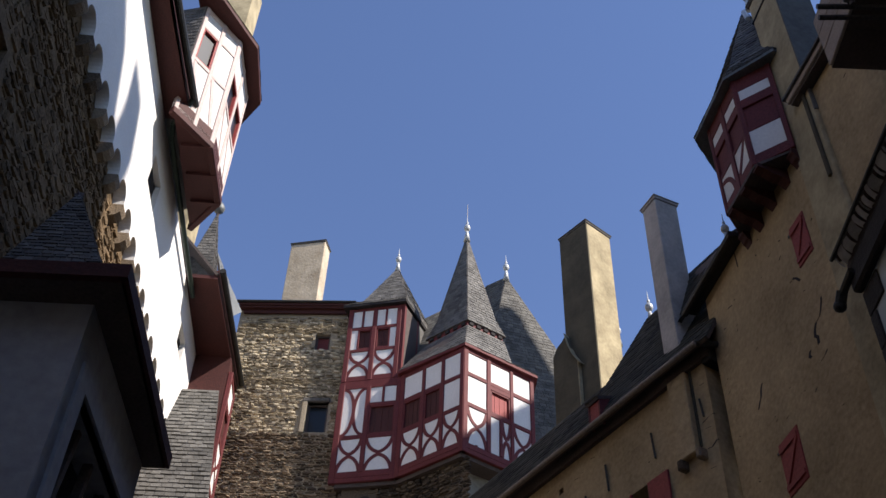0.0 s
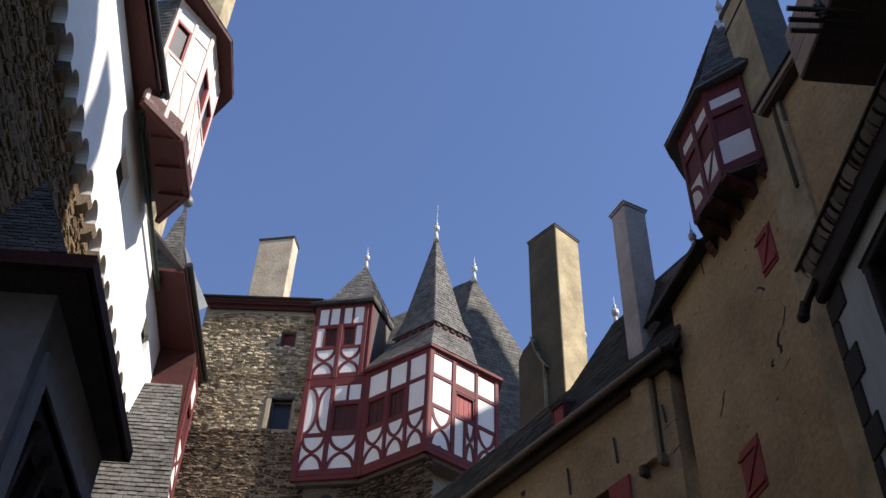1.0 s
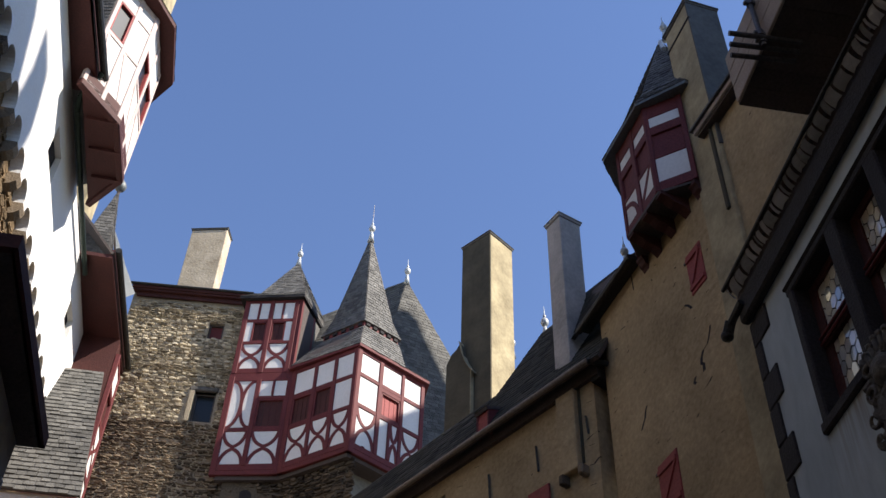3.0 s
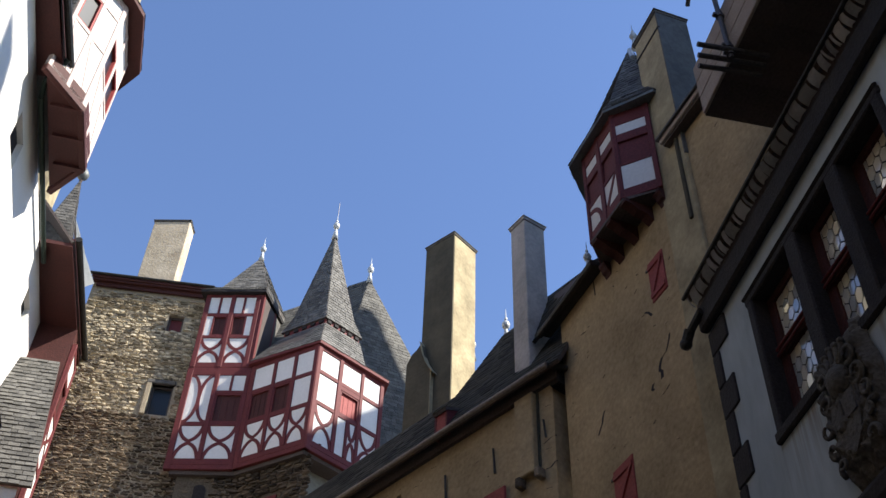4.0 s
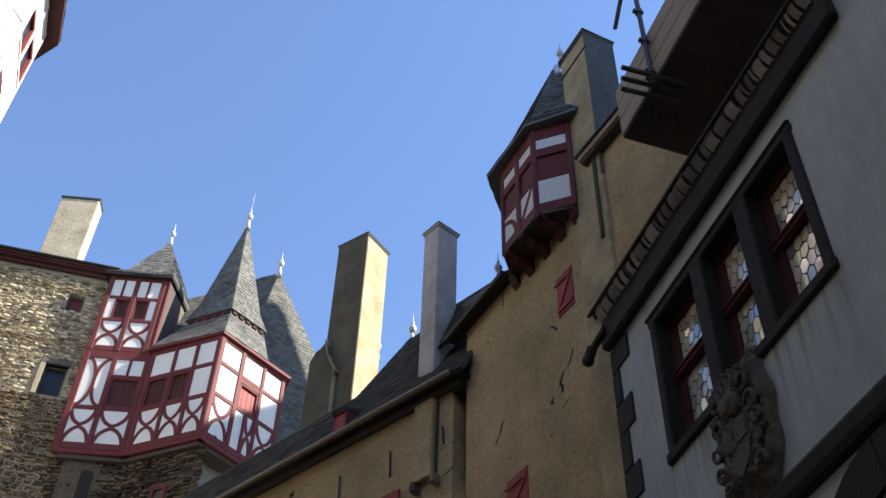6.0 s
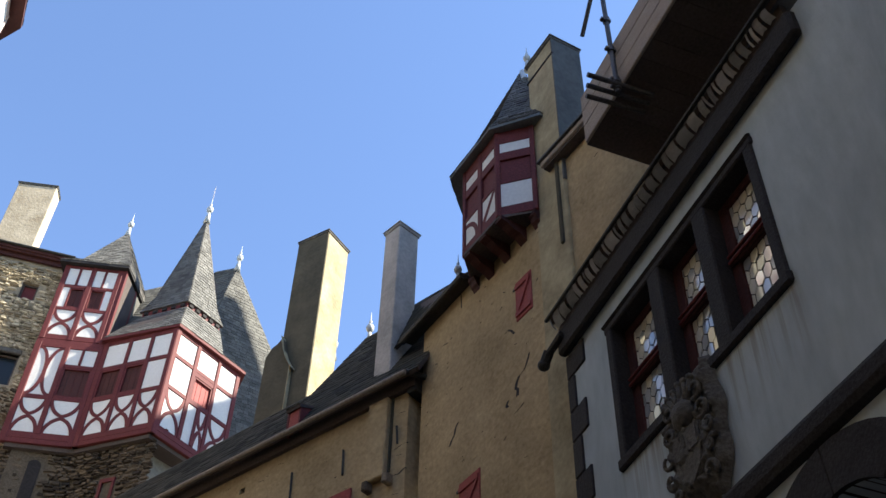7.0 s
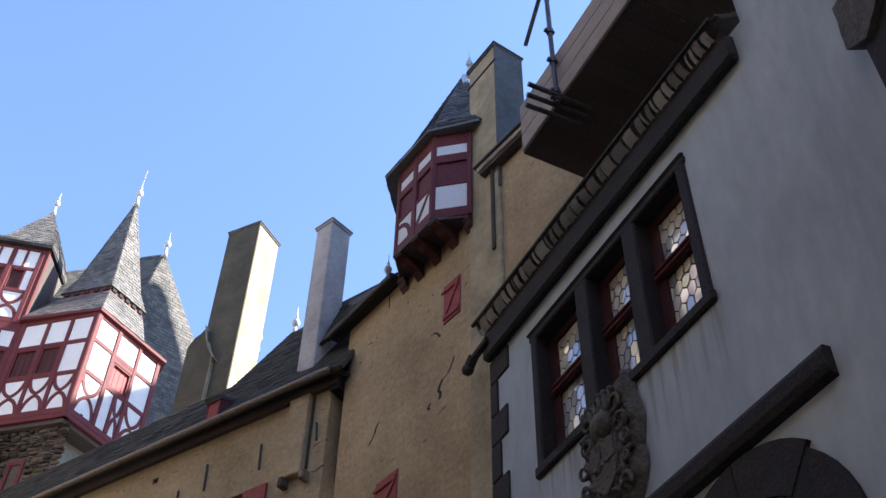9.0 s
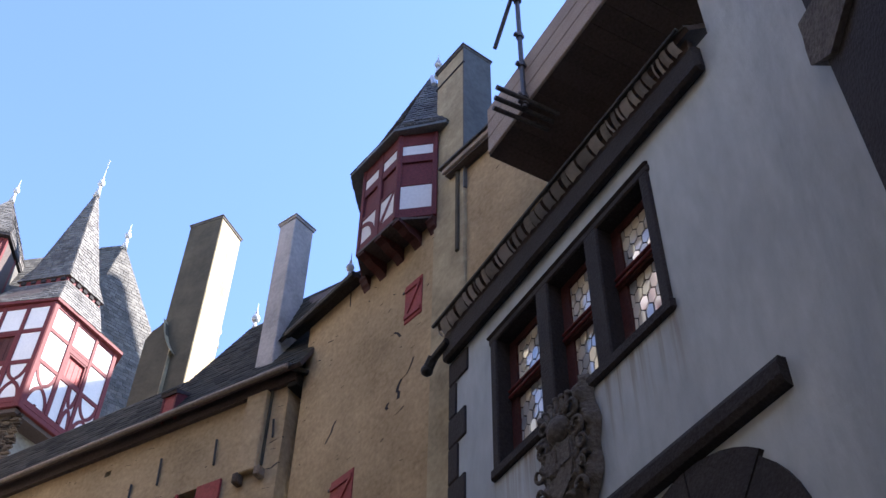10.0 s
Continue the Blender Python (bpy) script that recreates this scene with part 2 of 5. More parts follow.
def arc_band(bm, cx, cz, rx, rz, a0, a1, width, y0, y1, n=10):
    """A curved timber: a band along an ellipse, in local (x, z)."""
    out, inn = [], []
    for i in range(n + 1):
        a = radians(a0 + (a1 - a0) * i / n)
        out.append((cx + (rx + width / 2) * math.cos(a), cz + (rz + width / 2) * math.sin(a)))
        inn.append((cx + (rx - width / 2) * math.cos(a), cz + (rz - width / 2) * math.sin(a)))
    loops = [[bm.verts.new((x, y, z)) for x, z in line] for line, y in ((inn, y1), (out, y1), (out, y0), (inn, y0))]
    for k in range(4):
        p, q = loops[k], loops[(k + 1) % 4]
        for i in range(n):
            bm.faces.new((p[i], q[i], q[i + 1], p[i + 1]))
    for i in (0, n):
        bm.faces.new([lp[i] for lp in loops])
    return bm


def band(bm, pts, width, y0, y1):
    """A curved timber of even width along a line of (x, z) points."""
    pts = [Vector(p) for p in pts]
    left_, right_ = [], []
    for i, p in enumerate(pts):
        d = (pts[min(i + 1, len(pts) - 1)] - pts[max(i - 1, 0)]).normalized() * width / 2
        left_.append((p.x - d.y, p.y + d.x))
        right_.append((p.x + d.y, p.y - d.x))
    loops = [[bm.verts.new((x, y, z)) for x, z in line] for line, y in ((left_, y1), (right_, y1), (right_, y0), (left_, y0))]
    for k in range(4):
        p, q = loops[k], loops[(k + 1) % 4]
        for i in range(len(pts) - 1):
            bm.faces.new((p[i], q[i], q[i + 1], p[i + 1]))
    for i in (0, len(pts) - 1):
        bm.faces.new([lp[i] for lp in loops])
    return bm


def limb(a, c, bow, n=7):
    """Points from a corner a to the crossing c, bowed towards the vertical at the corner."""
    a, c = Vector(a), Vector(c)
    k = (a + c) / 2 * (1 - bow) + Vector((a.x, c.y)) * bow
    return [a * (1 - t) ** 2 + k * 2 * t * (1 - t) + c * t * t for t in (i / n for i in range(n + 1))]


def holed_wall(bm, xs, zs, holes, depth, y=0.0):
    """A wall in the local x-z plane, its face at y, with rectangular openings (x0, x1, z0, z1) right through it."""
    xs = sorted({*xs, *[h[0] for h in holes], *[h[1] for h in holes]})
    zs = sorted({*zs, *[h[2] for h in holes], *[h[3] for h in holes]})
    vs = {}

    def v(i, j, k):
        if (i, j, k) not in vs:
            vs[i, j, k] = bm.verts.new((xs[i], y - (depth if k else 0), zs[j]))
        return vs[i, j, k]

    def solid(i, j):
        if not (0 <= i < len(xs) - 1 and 0 <= j < len(zs) - 1):
            return False
        cx, cz = (xs[i] + xs[i + 1]) / 2, (zs[j] + zs[j + 1]) / 2
        return not any(h[0] < cx < h[1] and h[2] < cz < h[3] for h in holes)

    for i in range(len(xs) - 1):
        for j in range(len(zs) - 1):
            if not solid(i, j):
                continue
            for k in (0, 1):
                bm.faces.new((v(i, j, k), v(i + 1, j, k), v(i + 1, j + 1, k), v(i, j + 1, k)))
            for di, dj, a, b in ((-1, 0, (i, j), (i, j + 1)), (1, 0, (i + 1, j), (i + 1, j + 1)), (0, -1, (i, j), (i + 1, j)), (0, 1, (i, j + 1), (i + 1, j + 1))):
                if not solid(i + di, j + dj):
                    bm.faces.new((v(*a, 0), v(*b, 0), v(*b, 1), v(*a, 1)))
    return bm


def slates(bm, quad, wide=0.22, high=0.13, seed=1, lift=0.007):
    """Courses of single slates over a quad (lower-left, lower-right, upper-right, upper-left)."""
    rng = random.Random(seed)
    a, b, c, d = [Vector(p) for p in quad]
    nrm = ((b - a).cross(d - a) if (d - a).length > 0.01 else (b - a).cross(c - a)).normalized()
    rise = (((d - a).length + (c - b).length) / 2)
    rows = max(2, int(rise / high))
    for r in range(rows):
        t0, t1 = r / rows, min(1.0, (r + 1.25) / rows)
        l0, r0, l1, r1 = a.lerp(d, t0), b.lerp(c, t0), a.lerp(d, t1), b.lerp(c, t1)
        span = (r0 - l0).length
        if span < 0.05:
            continue
        cols = max(1, round(span / wide))
        cuts = [0.0] + [min(0.999, max(0.001, (i + (0.5 if r % 2 else 0.0) + rng.uniform(-0.18, 0.18)) / cols)) for i in range(0 if r % 2 else 1, cols)] + [1.0]
        for s0, s1 in zip(cuts, cuts[1:]):
            if (s1 - s0) * span < 0.02:
                continue
            up = lift * rng.uniform(0.6, 1.8)
            drop = (l0 - l1).normalized() * rng.uniform(-0.012, 0.02)
            g = 0.006 / span
            p = [l0.lerp(r0, s0 + g) + drop, l0.lerp(r0, s1 - g) + drop, l1.lerp(r1, s1 - g), l1.lerp(r1, s0 + g)]
            lo = [bm.verts.new(q) for q in p]
            hi = [bm.verts.new(q + nrm * (up + 0.005 if i < 2 else 0.003)) for i, q in enumerate(p)]
            bm.faces.new(hi)
            for i in (0, 1, 3):
                bm.faces.new((lo[i], lo[(i + 1) % 4], hi[(i + 1) % 4], hi[i]))
    return bm


def slated_roof(parent, quads, name="slate_cover", wide=0.22, high=0.13, seed=1, deck=0.05, lift=0.007, mat=None):
    """A boarded deck under each quad and its slates over it, as parts of parent."""
    bmd, bms = bmesh.new(), bmesh.new()
    for i, q in enumerate(quads):
        a, b, c, d = [Vector(p) for p in q]
        nrm = ((b - a).cross(d - a) if (d - a).length > 0.01 else (b - a).cross(c - a)).normalized()
        pts = [a, b, c] + ([d] if (d - c).length > 0.01 else [])
        top = [bmd.verts.new(p) for p in pts]
        low = [bmd.verts.new(p - nrm * deck) for p in pts]
        bmd.faces.new(top)
        bmd.faces.new(low[::-1])
        for j in range(len(pts)):
            bmd.faces.new((top[j], low[j], low[(j + 1) % len(pts)], top[(j + 1) % len(pts)]))
        slates(bms, q, wide, high, seed + i, lift)
    part("roof_deck", bmd, M_DARKWOOD, parent)
    me = bpy.data.meshes.new(name)
    bms.to_mesh(me)
    bms.free()
    me.materials.append(mat or M_SLATE)
    ob = new(name, me)
    ob.parent = parent
    tagged(ob, kind="stuff")
    return ob


def finial(p, high, label):
    t = thing("finial", pose(*p), label, "finial", "roof finials")
    r = high * 0.07
    part("sleeve", lathe(bmesh.new(), [(r * 1.5, -high * 0.12), (r * 0.8, high * 0.2), (r * 0.5, high * 0.34)]), M_FINIAL, t, smooth=True)
    part("ball", lathe(bmesh.new(), [(r * 0.5, high * 0.32), (r * 1.2, high * 0.38), (r * 1.5, high * 0.46), (r * 1.2, high * 0.54), (r * 0.5, high * 0.6)]), M_FINIAL, t, smooth=True)
    part("spike", lathe(bmesh.new(), [(r * 0.4, high * 0.58), (r * 0.6, high * 0.68), (r * 0.25, high * 0.72), (0.003, high)]), M_FINIAL, t, smooth=True)
    return t

# ---- setting: ground, far walls and the frames of the walls ----
F_R = frame_at(4.2, 0, 90)              # pale house beside the camera
F_N = frame_at(4.112, 2.848, 62)        # its turned face
F_Y = frame_at(4.45, 7.7, 101)          # tall ochre wall
F_YL = frame_at(3.66, 11.22, 120)       # lower ochre wing
F_B3 = frame_at(0.63, 20.0, 213.6)      # sunlit side of the timbered bay
F_B2 = frame_at(0.63, 20.0, 140.5)
F_B1 = frame_at(-0.9126, 21.2716, 167)
F_S = frame_at(-2.407, 21.967, 177.1)   # rubble wall
F_L = frame_at(-5.0, 0, -87.2)          # tall wall with the arched frieze

bm = bmesh.new()
slab(bm, [(-300, -300), (300, -300), (300, 300), (-300, 300)], -0.3, 0.0)
whole("ground", bm, M_COBBLE, pose(0, 0, 0), "worn grey cobbled castle courtyard", "ground", kind="structure")
whole("wall_south", boxed(-9, 9, -9, -8.5, 0, 17), M_FACADE, pose(0, 0, 0), "plain plastered wall closing the courtyard", "wall", kind="structure")
# tall unseen houses on the sunny side, added with rooflines shaped for their shadows
bm = bmesh.new()
prism(bm, [(-8.5, 0), (8.8, 0), (8.8, 26.5), (6.0, 28.5), (4.55, 28.8), (4.5, 34.0), (4.0, 34.1), (3.87, 35.1), (3.93, 36.0), (3.63, 36.58), (2.73, 36.66), (2.98, 35.8), (2.95, 34.9), (2.24, 36.08), (1.57, 36.53), (-8.5, 38.0)], -0.5, 0)
bm.transform(pose(13.0, 0, 0, 0, 0, 90))
whole("wall_east", bm, M_FACADE, pose(0, 0, 0), "plain tall unseen house wall behind the pale house, shaped to cast shadows", "wall", kind="structure")
bm = bmesh.new()
prism(bm, [(10.3, 0), (17.7, 0), (17.6, 35.0), (17.12, 37.24), (16.78, 38.93), (16.65, 39.78), (16.3, 40.0), (15.0, 40.0), (15.0, 34.35), (14.36, 34.2), (12.36, 34.1), (10.3, 34.1)], -0.5, 0)
bm.transform(pose(18.0, 0, 0, 0, 0, 90))
whole("wall_north_east", bm, M_YELLOW, pose(0, 0, 0), "plain ochre unseen house wall behind the ochre house, shaped to cast shadows", "wall", kind="structure")


# ---- pale house with the leaded window ----
house_r = thing("pale_house", F_R, "pale plastered castle house with dark stone window frames and string course", "house")
bm = bmesh.new()
WINDOWS = [(5.96, 6.70), (5.16, 5.78), (4.33, 4.98)]
holed_wall(bm, [3.2, 7.62], [5.75, 9.3], [(a, b, 7.06, 8.52) for a, b in WINDOWS], 0.5)
cx, cz, ri, ro = 4.33, 4.68, 0.58, 0.92
arc = [(cx + ri * math.cos(radians(a)), cz + ri * math.sin(radians(a))) for a in range(0, 181, 10)]
prism(bm, [(7.62, 0), (7.62, 5.75), (3.2, 5.75), (3.2, 0), (cx - ri, 0)] + arc[::-1] + [(cx + ri, 0)], -0.5, 0)
part("wall", bm, M_FACADE_STAINED, house_r)
part("end_wall", boxed(7.12, 7.62, -2.5, -0.5, 0, 9.3), M_FACADE, house_r)
bm = bmesh.new()
prof = [(3.25, -0.02)]
for i in range(13):
    a = radians(i * 28 / 12)
    prof.append((3.2 - 0.75 * math.sin(a), 0.75 * (1 - math.cos(a))))
ex, ey = prof[-1]
prof.append((ex - 4.0 * math.cos(radians(28)), ey + 4.0 * math.sin(radians(28))))
slab(bm, prof + [(x, y - 0.5) for x, y in prof][::-1], 0, 13)
part("curved_wall", bm, M_FACADE, house_r)
bm = bmesh.new()
box(bm, 3.33, 7.66, 0, 0.105, 8.89, 9.205, 0.03)
part("cornice", bm, M_BASALT, house_r, "dark moulded cornice")
bm = bmesh.new()
prism(bm, [(0.0, 5.64), (0.06, 5.66), (0.085, 5.71), (0.09, 5.81), (0.07, 5.855), (0.0, 5.865)], -7.3, -3.38)
bm.transform(pose(0, 0, 0, 0, 0, 90))
part("string_course", bm, M_BASALT, house_r, "dark stone string course")
# portal arch: separate voussoirs round a dark doorway
rng = random.Random(5)
angles = [0, 42, 86, 131, 180]
for a0, a1 in zip(angles, angles[1:]):
    bm = bmesh.new()
    d = rng.uniform(-0.03, 0.03)
    poly = []
    for k in range(7):
        a = radians(a0 + 0.4 + (a1 - a0 - 0.8) * k / 6)
        poly.append((cx + (ro + d) * math.cos(a), cz + (ro + d) * math.sin(a)))
    for k in range(6, -1, -1):
        a = radians(a0 + 0.4 + (a1 - a0 - 0.8) * k / 6)
        poly.append((cx + ri * math.cos(a), cz + ri * math.sin(a)))
    prism(bm, poly, -0.3, 0.03 + rng.uniform(0, 0.012))
    part("voussoir", bm, M_BASALT, house_r)
for sx in (-1, 1):
    x0, x1 = sorted((cx + sx * ri, cx + sx * (ro + 0.02)))
    for k in range(9):
        part("jamb_stone", boxed(x0, x1, -0.3, 0.035, k * 0.52, k * 0.52 + 0.508, bevel=0.012), M_BASALT, house_r)
bm = bmesh.new()
prism(bm, [(cx - ri, 0)] + arc[::-1] + [(cx + ri, 0)], -0.45, -0.40)
part("door_leaf", bm, M_DARKWOOD, house_r, "dark boarded door leaf in the arch")

# quoins: long and short dark stones at the far corner
zq = 0.0
k = 0
while zq < 8.75:
    h = 0.42 if k % 2 else 0.36
    wq = 0.13 if k % 2 else 0.32
    part("quoin", boxed(7.64 - wq - rng.uniform(0, 0.06), 7.645, -0.3, 0.022, zq, min(zq + h - 0.012, 8.88), bevel=0.01), M_BASALT, house_r)
    zq += h
    k += 1

# three-light window
window = thing("leaded_window", F_R, "three-light castle window with dark stone frame and leaded hexagonal glass", "window", kind="structure")
for a, b in ((6.69, 6.80), (5.77, 5.97), (4.97, 5.17), (4.22, 4.34)):
    part("stone_mullion", boxed(a, b, -0.34, 0.025, 7.0, 8.55, bevel=0.015), M_BASALT, window)
part("stone_lintel", boxed(4.20, 6.82, -0.34, 0.028, 8.52, 8.61, bevel=0.015), M_BASALT, window)
part("lintel_drip", boxed(4.19, 6.84, 0.0, 0.05, 8.60, 8.64, bevel=0.02), M_BASALT, window)
part("stone_sill", boxed(4.20, 6.82, -0.34, 0.045, 6.94, 7.06, bevel=0.02), M_BASALT, window)
hexm = []
for k in range(4):
    bm = bmesh.new()
    w, h, hs = 0.0455, 0.078, 0.043
    prism(bm, [(0, h), (-w, hs), (-w, -hs), (0, -h), (w, -hs), (w, hs)], -0.004, 0.004)
    bmesh.ops.rotate(bm, verts=bm.verts, matrix=Euler((radians(rng.uniform(-2, 2)), 0, radians(rng.uniform(-2, 2)))).to_matrix())
    hexm.append(mesh_of("pane", bm, M_GLASS))
Y_GL = -0.155
for a, b in WINDOWS:
    fr = bmesh.new()
    holed_wall(fr, [a, b], [7.06, 8.52], [(a + 0.05, b - 0.12, 7.12, 7.80), (a + 0.05, b - 0.12, 7.92, 8.44)], 0.06, Y_GL + 0.02)
    part("window_frame", fr, M_SOFFIT, window, "dark red window frame")
    part("transom", boxed(a + 0.02, b - 0.02, Y_GL + 0.02, Y_GL + 0.05, 7.80, 7.915, bevel=0.012), M_SOFFIT, window)
    for zt in (7.815, 7.88):
        part("transom_moulding", boxed(a + 0.03, b - 0.03, Y_GL + 0.05, Y_GL + 0.075, zt, zt + 0.03, bevel=0.01), M_TIMBER, window)
    part("lead_came", boxed(a + 0.05, b - 0.05, Y_GL - 0.03, Y_GL - 0.02, 7.1, 8.5), M_DARKMETAL, window)
    part("room_backing", boxed(a - 0.05, b + 0.05, -0.62, -0.6, 6.9, 8.6), M_DARK, window)
    row = 0
    z = 7.10
    while z < 8.5:
        x = a + 0.02 + (0.052 if row % 2 else 0.0)
        while x < b - 0.02:
            if a + 0.03 < x < b - 0.03:
                ob = new("pane", hexm[rng.randrange(4)])
                ob.parent = window
                ob.location = (x, Y_GL - 0.012, z)
                ob.rotation_euler = (radians(rng.uniform(-2.5, 2.5)), radians(rng.uniform(-7, 7)), radians(rng.uniform(-2.5, 2.5)))
            x += 0.104
        z += 0.130
        row += 1

# carved coat of arms under the window
bm = bmesh.new()
NU, NV = 44, 64
grid = []
for j in range(NV + 1):
    row_ = []
    for i in range(NU + 1):
        p, q = 2 * i / NU - 1, 2 * j / NV - 1
        half = 0.40 * (1 - 0.35 * max(0.0, -q) ** 2.2 - 0.45 * max(0.0, q - 0.35) ** 1.5 + 0.05 * math.sin(q * 9))
        x, z = p * half, q * 0.62
        rim = 1 - max(abs(p), abs(q)) ** 6
        shield = 1.0 if (abs(p) < 0.55 and -0.75 < q < 0.15) else 0.0
        y = 0.015 + rim * (0.075 + 0.05 * shield * (1 - p * p) + 0.075 * max(0.0, 1 - (p * p * 6 + (q - 0.62) ** 2 * 14)))
        y += rim * (0.05 * noise.noise(Vector((x * 9, z * 9, 3.1))) + 0.04 * noise.noise(Vector((x * 24, z * 24, 9.0))) + 0.012 * noise.noise(Vector((x * 55, z * 55, 1.0))))
        edge = abs(max(abs(p) / 0.58, abs(q + 0.28) / 0.46) - 1)
        y += 0.05 * max(0.0, 1 - edge / 0.10)                       # shield border
        y += 0.06 * max(0.0, 1 - abs(abs(p) - 0.78) / 0.16) * (0.6 + 0.4 * math.sin(q * 16 + p * 3))
        row_.append(bm.verts.new((x, max(0.004, y), z)))
    grid.append(row_)
for j in range(NV):
    for i in range(NU):
        bm.faces.new((grid[j][i], grid[j][i + 1], grid[j + 1][i + 1], grid[j + 1][i]))
relief = thing("stone_relief", F_R @ pose(5.62, 0.0, 6.50), "weathered grey carved stone coat of arms on the pale wall", "relief")
part("carved_slab", bm, M_RELIEF, relief, smooth=True)
bm = bmesh.new()
prism(bm, [(-0.19, 0.06), (0.19, 0.06), (0.2, -0.18), (0.15, -0.34), (0.0, -0.46), (-0.15, -0.34), (-0.2, -0.18)], 0.09, 0.15)
bmesh.ops.bevel(bm, geom=list(bm.edges), offset=0.02, segments=2, affect="EDGES")
part("shield", bm, M_RELIEF, relief)
for sx in (-1, 1):
    bm = bmesh.new()
    prism(bm, [(sx * 0.02, 0.02), (sx * 0.16, 0.02), (sx * 0.165, -0.16), (sx * 0.02, -0.16)][::sx], 0.14, 0.162)
    part("shield_quarter", bm, M_RELIEF, relief)
    for k, (x, z, r) in enumerate(((0.24, 0.12, 0.09), (0.30, -0.06, 0.075), (0.29, -0.24, 0.07), (0.22, -0.42, 0.07), (0.20, 0.32, 0.08))):
        bm = bmesh.new()
        rings = []
        for i in range(12):
            a_ = radians(sx * (40 + i * 33) + 90 * k)
            rr, tr = r * (1 - 0.06 * i), 0.026 - 0.0014 * i
            rad = Vector((math.cos(a_), 0, math.sin(a_)))
            c_ = Vector((sx * x, 0.11 + 0.004 * i, z)) + rad * rr
            rings.append([bm.verts.new(c_ + rad * (tr * math.cos(q_)) + Vector((0, tr * math.sin(q_), 0))) for q_ in [2 * math.pi * j / 7 for j in range(7)]])
        for ra, rb_ in zip(rings, rings[1:]):
            for j in range(7):
                bm.faces.new((ra[j], ra[(j + 1) % 7], rb_[(j + 1) % 7], rb_[j]))
        bm.faces.new(rings[0])
        bm.faces.new(rings[-1])
        bmesh.ops.recalc_face_normals(bm, faces=bm.faces)
        part("scroll", bm, M_RELIEF, relief, smooth=True)
bm = bmesh.new()
bmesh.ops.create_icosphere(bm, subdivisions=2, radius=0.13, matrix=pose(0, 0.12, 0.20) @ Matrix.Diagonal((1, 0.75, 1.05, 1)))
part("helm", bm, M_RELIEF, relief, smooth=True)
for k in range(5):
    bm = bmesh.new()
    rod(bm, (-0.1 + 0.05 * k, 0.12, 0.30), (-0.17 + 0.085 * k, 0.13, 0.50 - 0.02 * abs(k - 2)), 0.024, 7)
    bmesh.ops.create_icosphere(bm, subdivisions=1, radius=0.036, matrix=pose(-0.17 + 0.085 * k, 0.13, 0.50 - 0.02 * abs(k - 2)))
    part("crest_plume", bm, M_RELIEF, relief, smooth=True)

# eave strip of folded zinc panels, gutter line and its hooked end
eave = thing("eave_gutter", F_R, "dark eave gutter with pale folded zinc strips", "gutter")
x = 3.42
while x < 7.6:
    w = rng.choice((0.07, 0.10, 0.13, 0.16, 0.20)) + rng.uniform(-0.015, 0.015)
    bm = bmesh.new()
    lo, hi = 9.205 + rng.uniform(-0.008, 0.012), 9.335 + rng.uniform(-0.02, 0.012)
    lean, k = rng.uniform(-0.02, 0.02), 3
    g0, g1 = rng.uniform(0.008, 0.02), rng.uniform(0.008, 0.022)
    rows_ = []
    for r_ in range(k + 1):
        f_ = r_ / k
        yy, zz = 0.118 + 0.075 * f_ + 0.012 * math.sin(f_ * math.pi), lo + (hi - lo) * f_
        xx, bow = x + lean * f_, 0.006 * math.sin(f_ * math.pi)
        rows_.append([bm.verts.new(p) for p in ((xx + g0 + bow, yy, zz), (xx + w / 2, yy + 0.012, zz), (xx + w - g1 + bow, yy, zz))])
    for ra, rb_ in zip(rows_, rows_[1:]):
        for c_ in range(2):
            bm.faces.new((ra[c_], ra[c_ + 1], rb_[c_ + 1], rb_[c_]))
    bmesh.ops.solidify(bm, geom=list(bm.faces), thickness=0.008)
    part("zinc_strip", bm, M_STRIP, eave)
    x += w
part("eave_board", boxed(3.4, 7.64, 0.02, 0.08, 9.21, 9.37), M_DARKWOOD, eave)
part("gutter_edge", rod(bmesh.new(), (3.36, 0.215, 9.36), (7.66, 0.215, 9.36), 0.022), M_DARKMETAL, eave)
bm = bmesh.new()
rod(bm, (7.5, 0.12, 9.08), (7.80, 0.14, 9.02), 0.045)
rod(bm, (7.78, 0.14, 9.05), (7.88, 0.16, 8.93), 0.06)
bmesh.ops.create_icosphere(bm, subdivisions=2, radius=0.07, matrix=Matrix.Translation((7.88, 0.16, 8.93)))
part("spout", bm, M_DARKMETAL, eave, "dark rounded gutter spout")
slated_roof(house_r, [((7.66, 0.17, 9.37), (3.3, 0.17, 9.37), (3.3, -0.9, 10.4), (7.66, -0.9, 10.4))], seed=3)

# turned face: dark stone corbel and pier
pier = thing("dark_pier", F_N, "dark stone pier with a rough corbel on the pale wall", "pier")
part("shaft", boxed(-2.6, -0.98, -0.05, 0.08, 4.5, 9.5, bevel=0.03), M_BASALT, pier)
bm = bmesh.new()
prism(bm, [(-0.93, 7.33), (-0.925, 7.2), (-0.90, 7.08), (-0.89, 6.94), (-1.0, 6.83), (-1.12, 6.72), (-1.5, 6.75), (-1.5, 7.1), (-1.2, 7.2), (-1.05, 7.27)], -0.05, 0.12)
part("corbel", bm, M_RELIEF, pier, "rough weathered stone corbel")

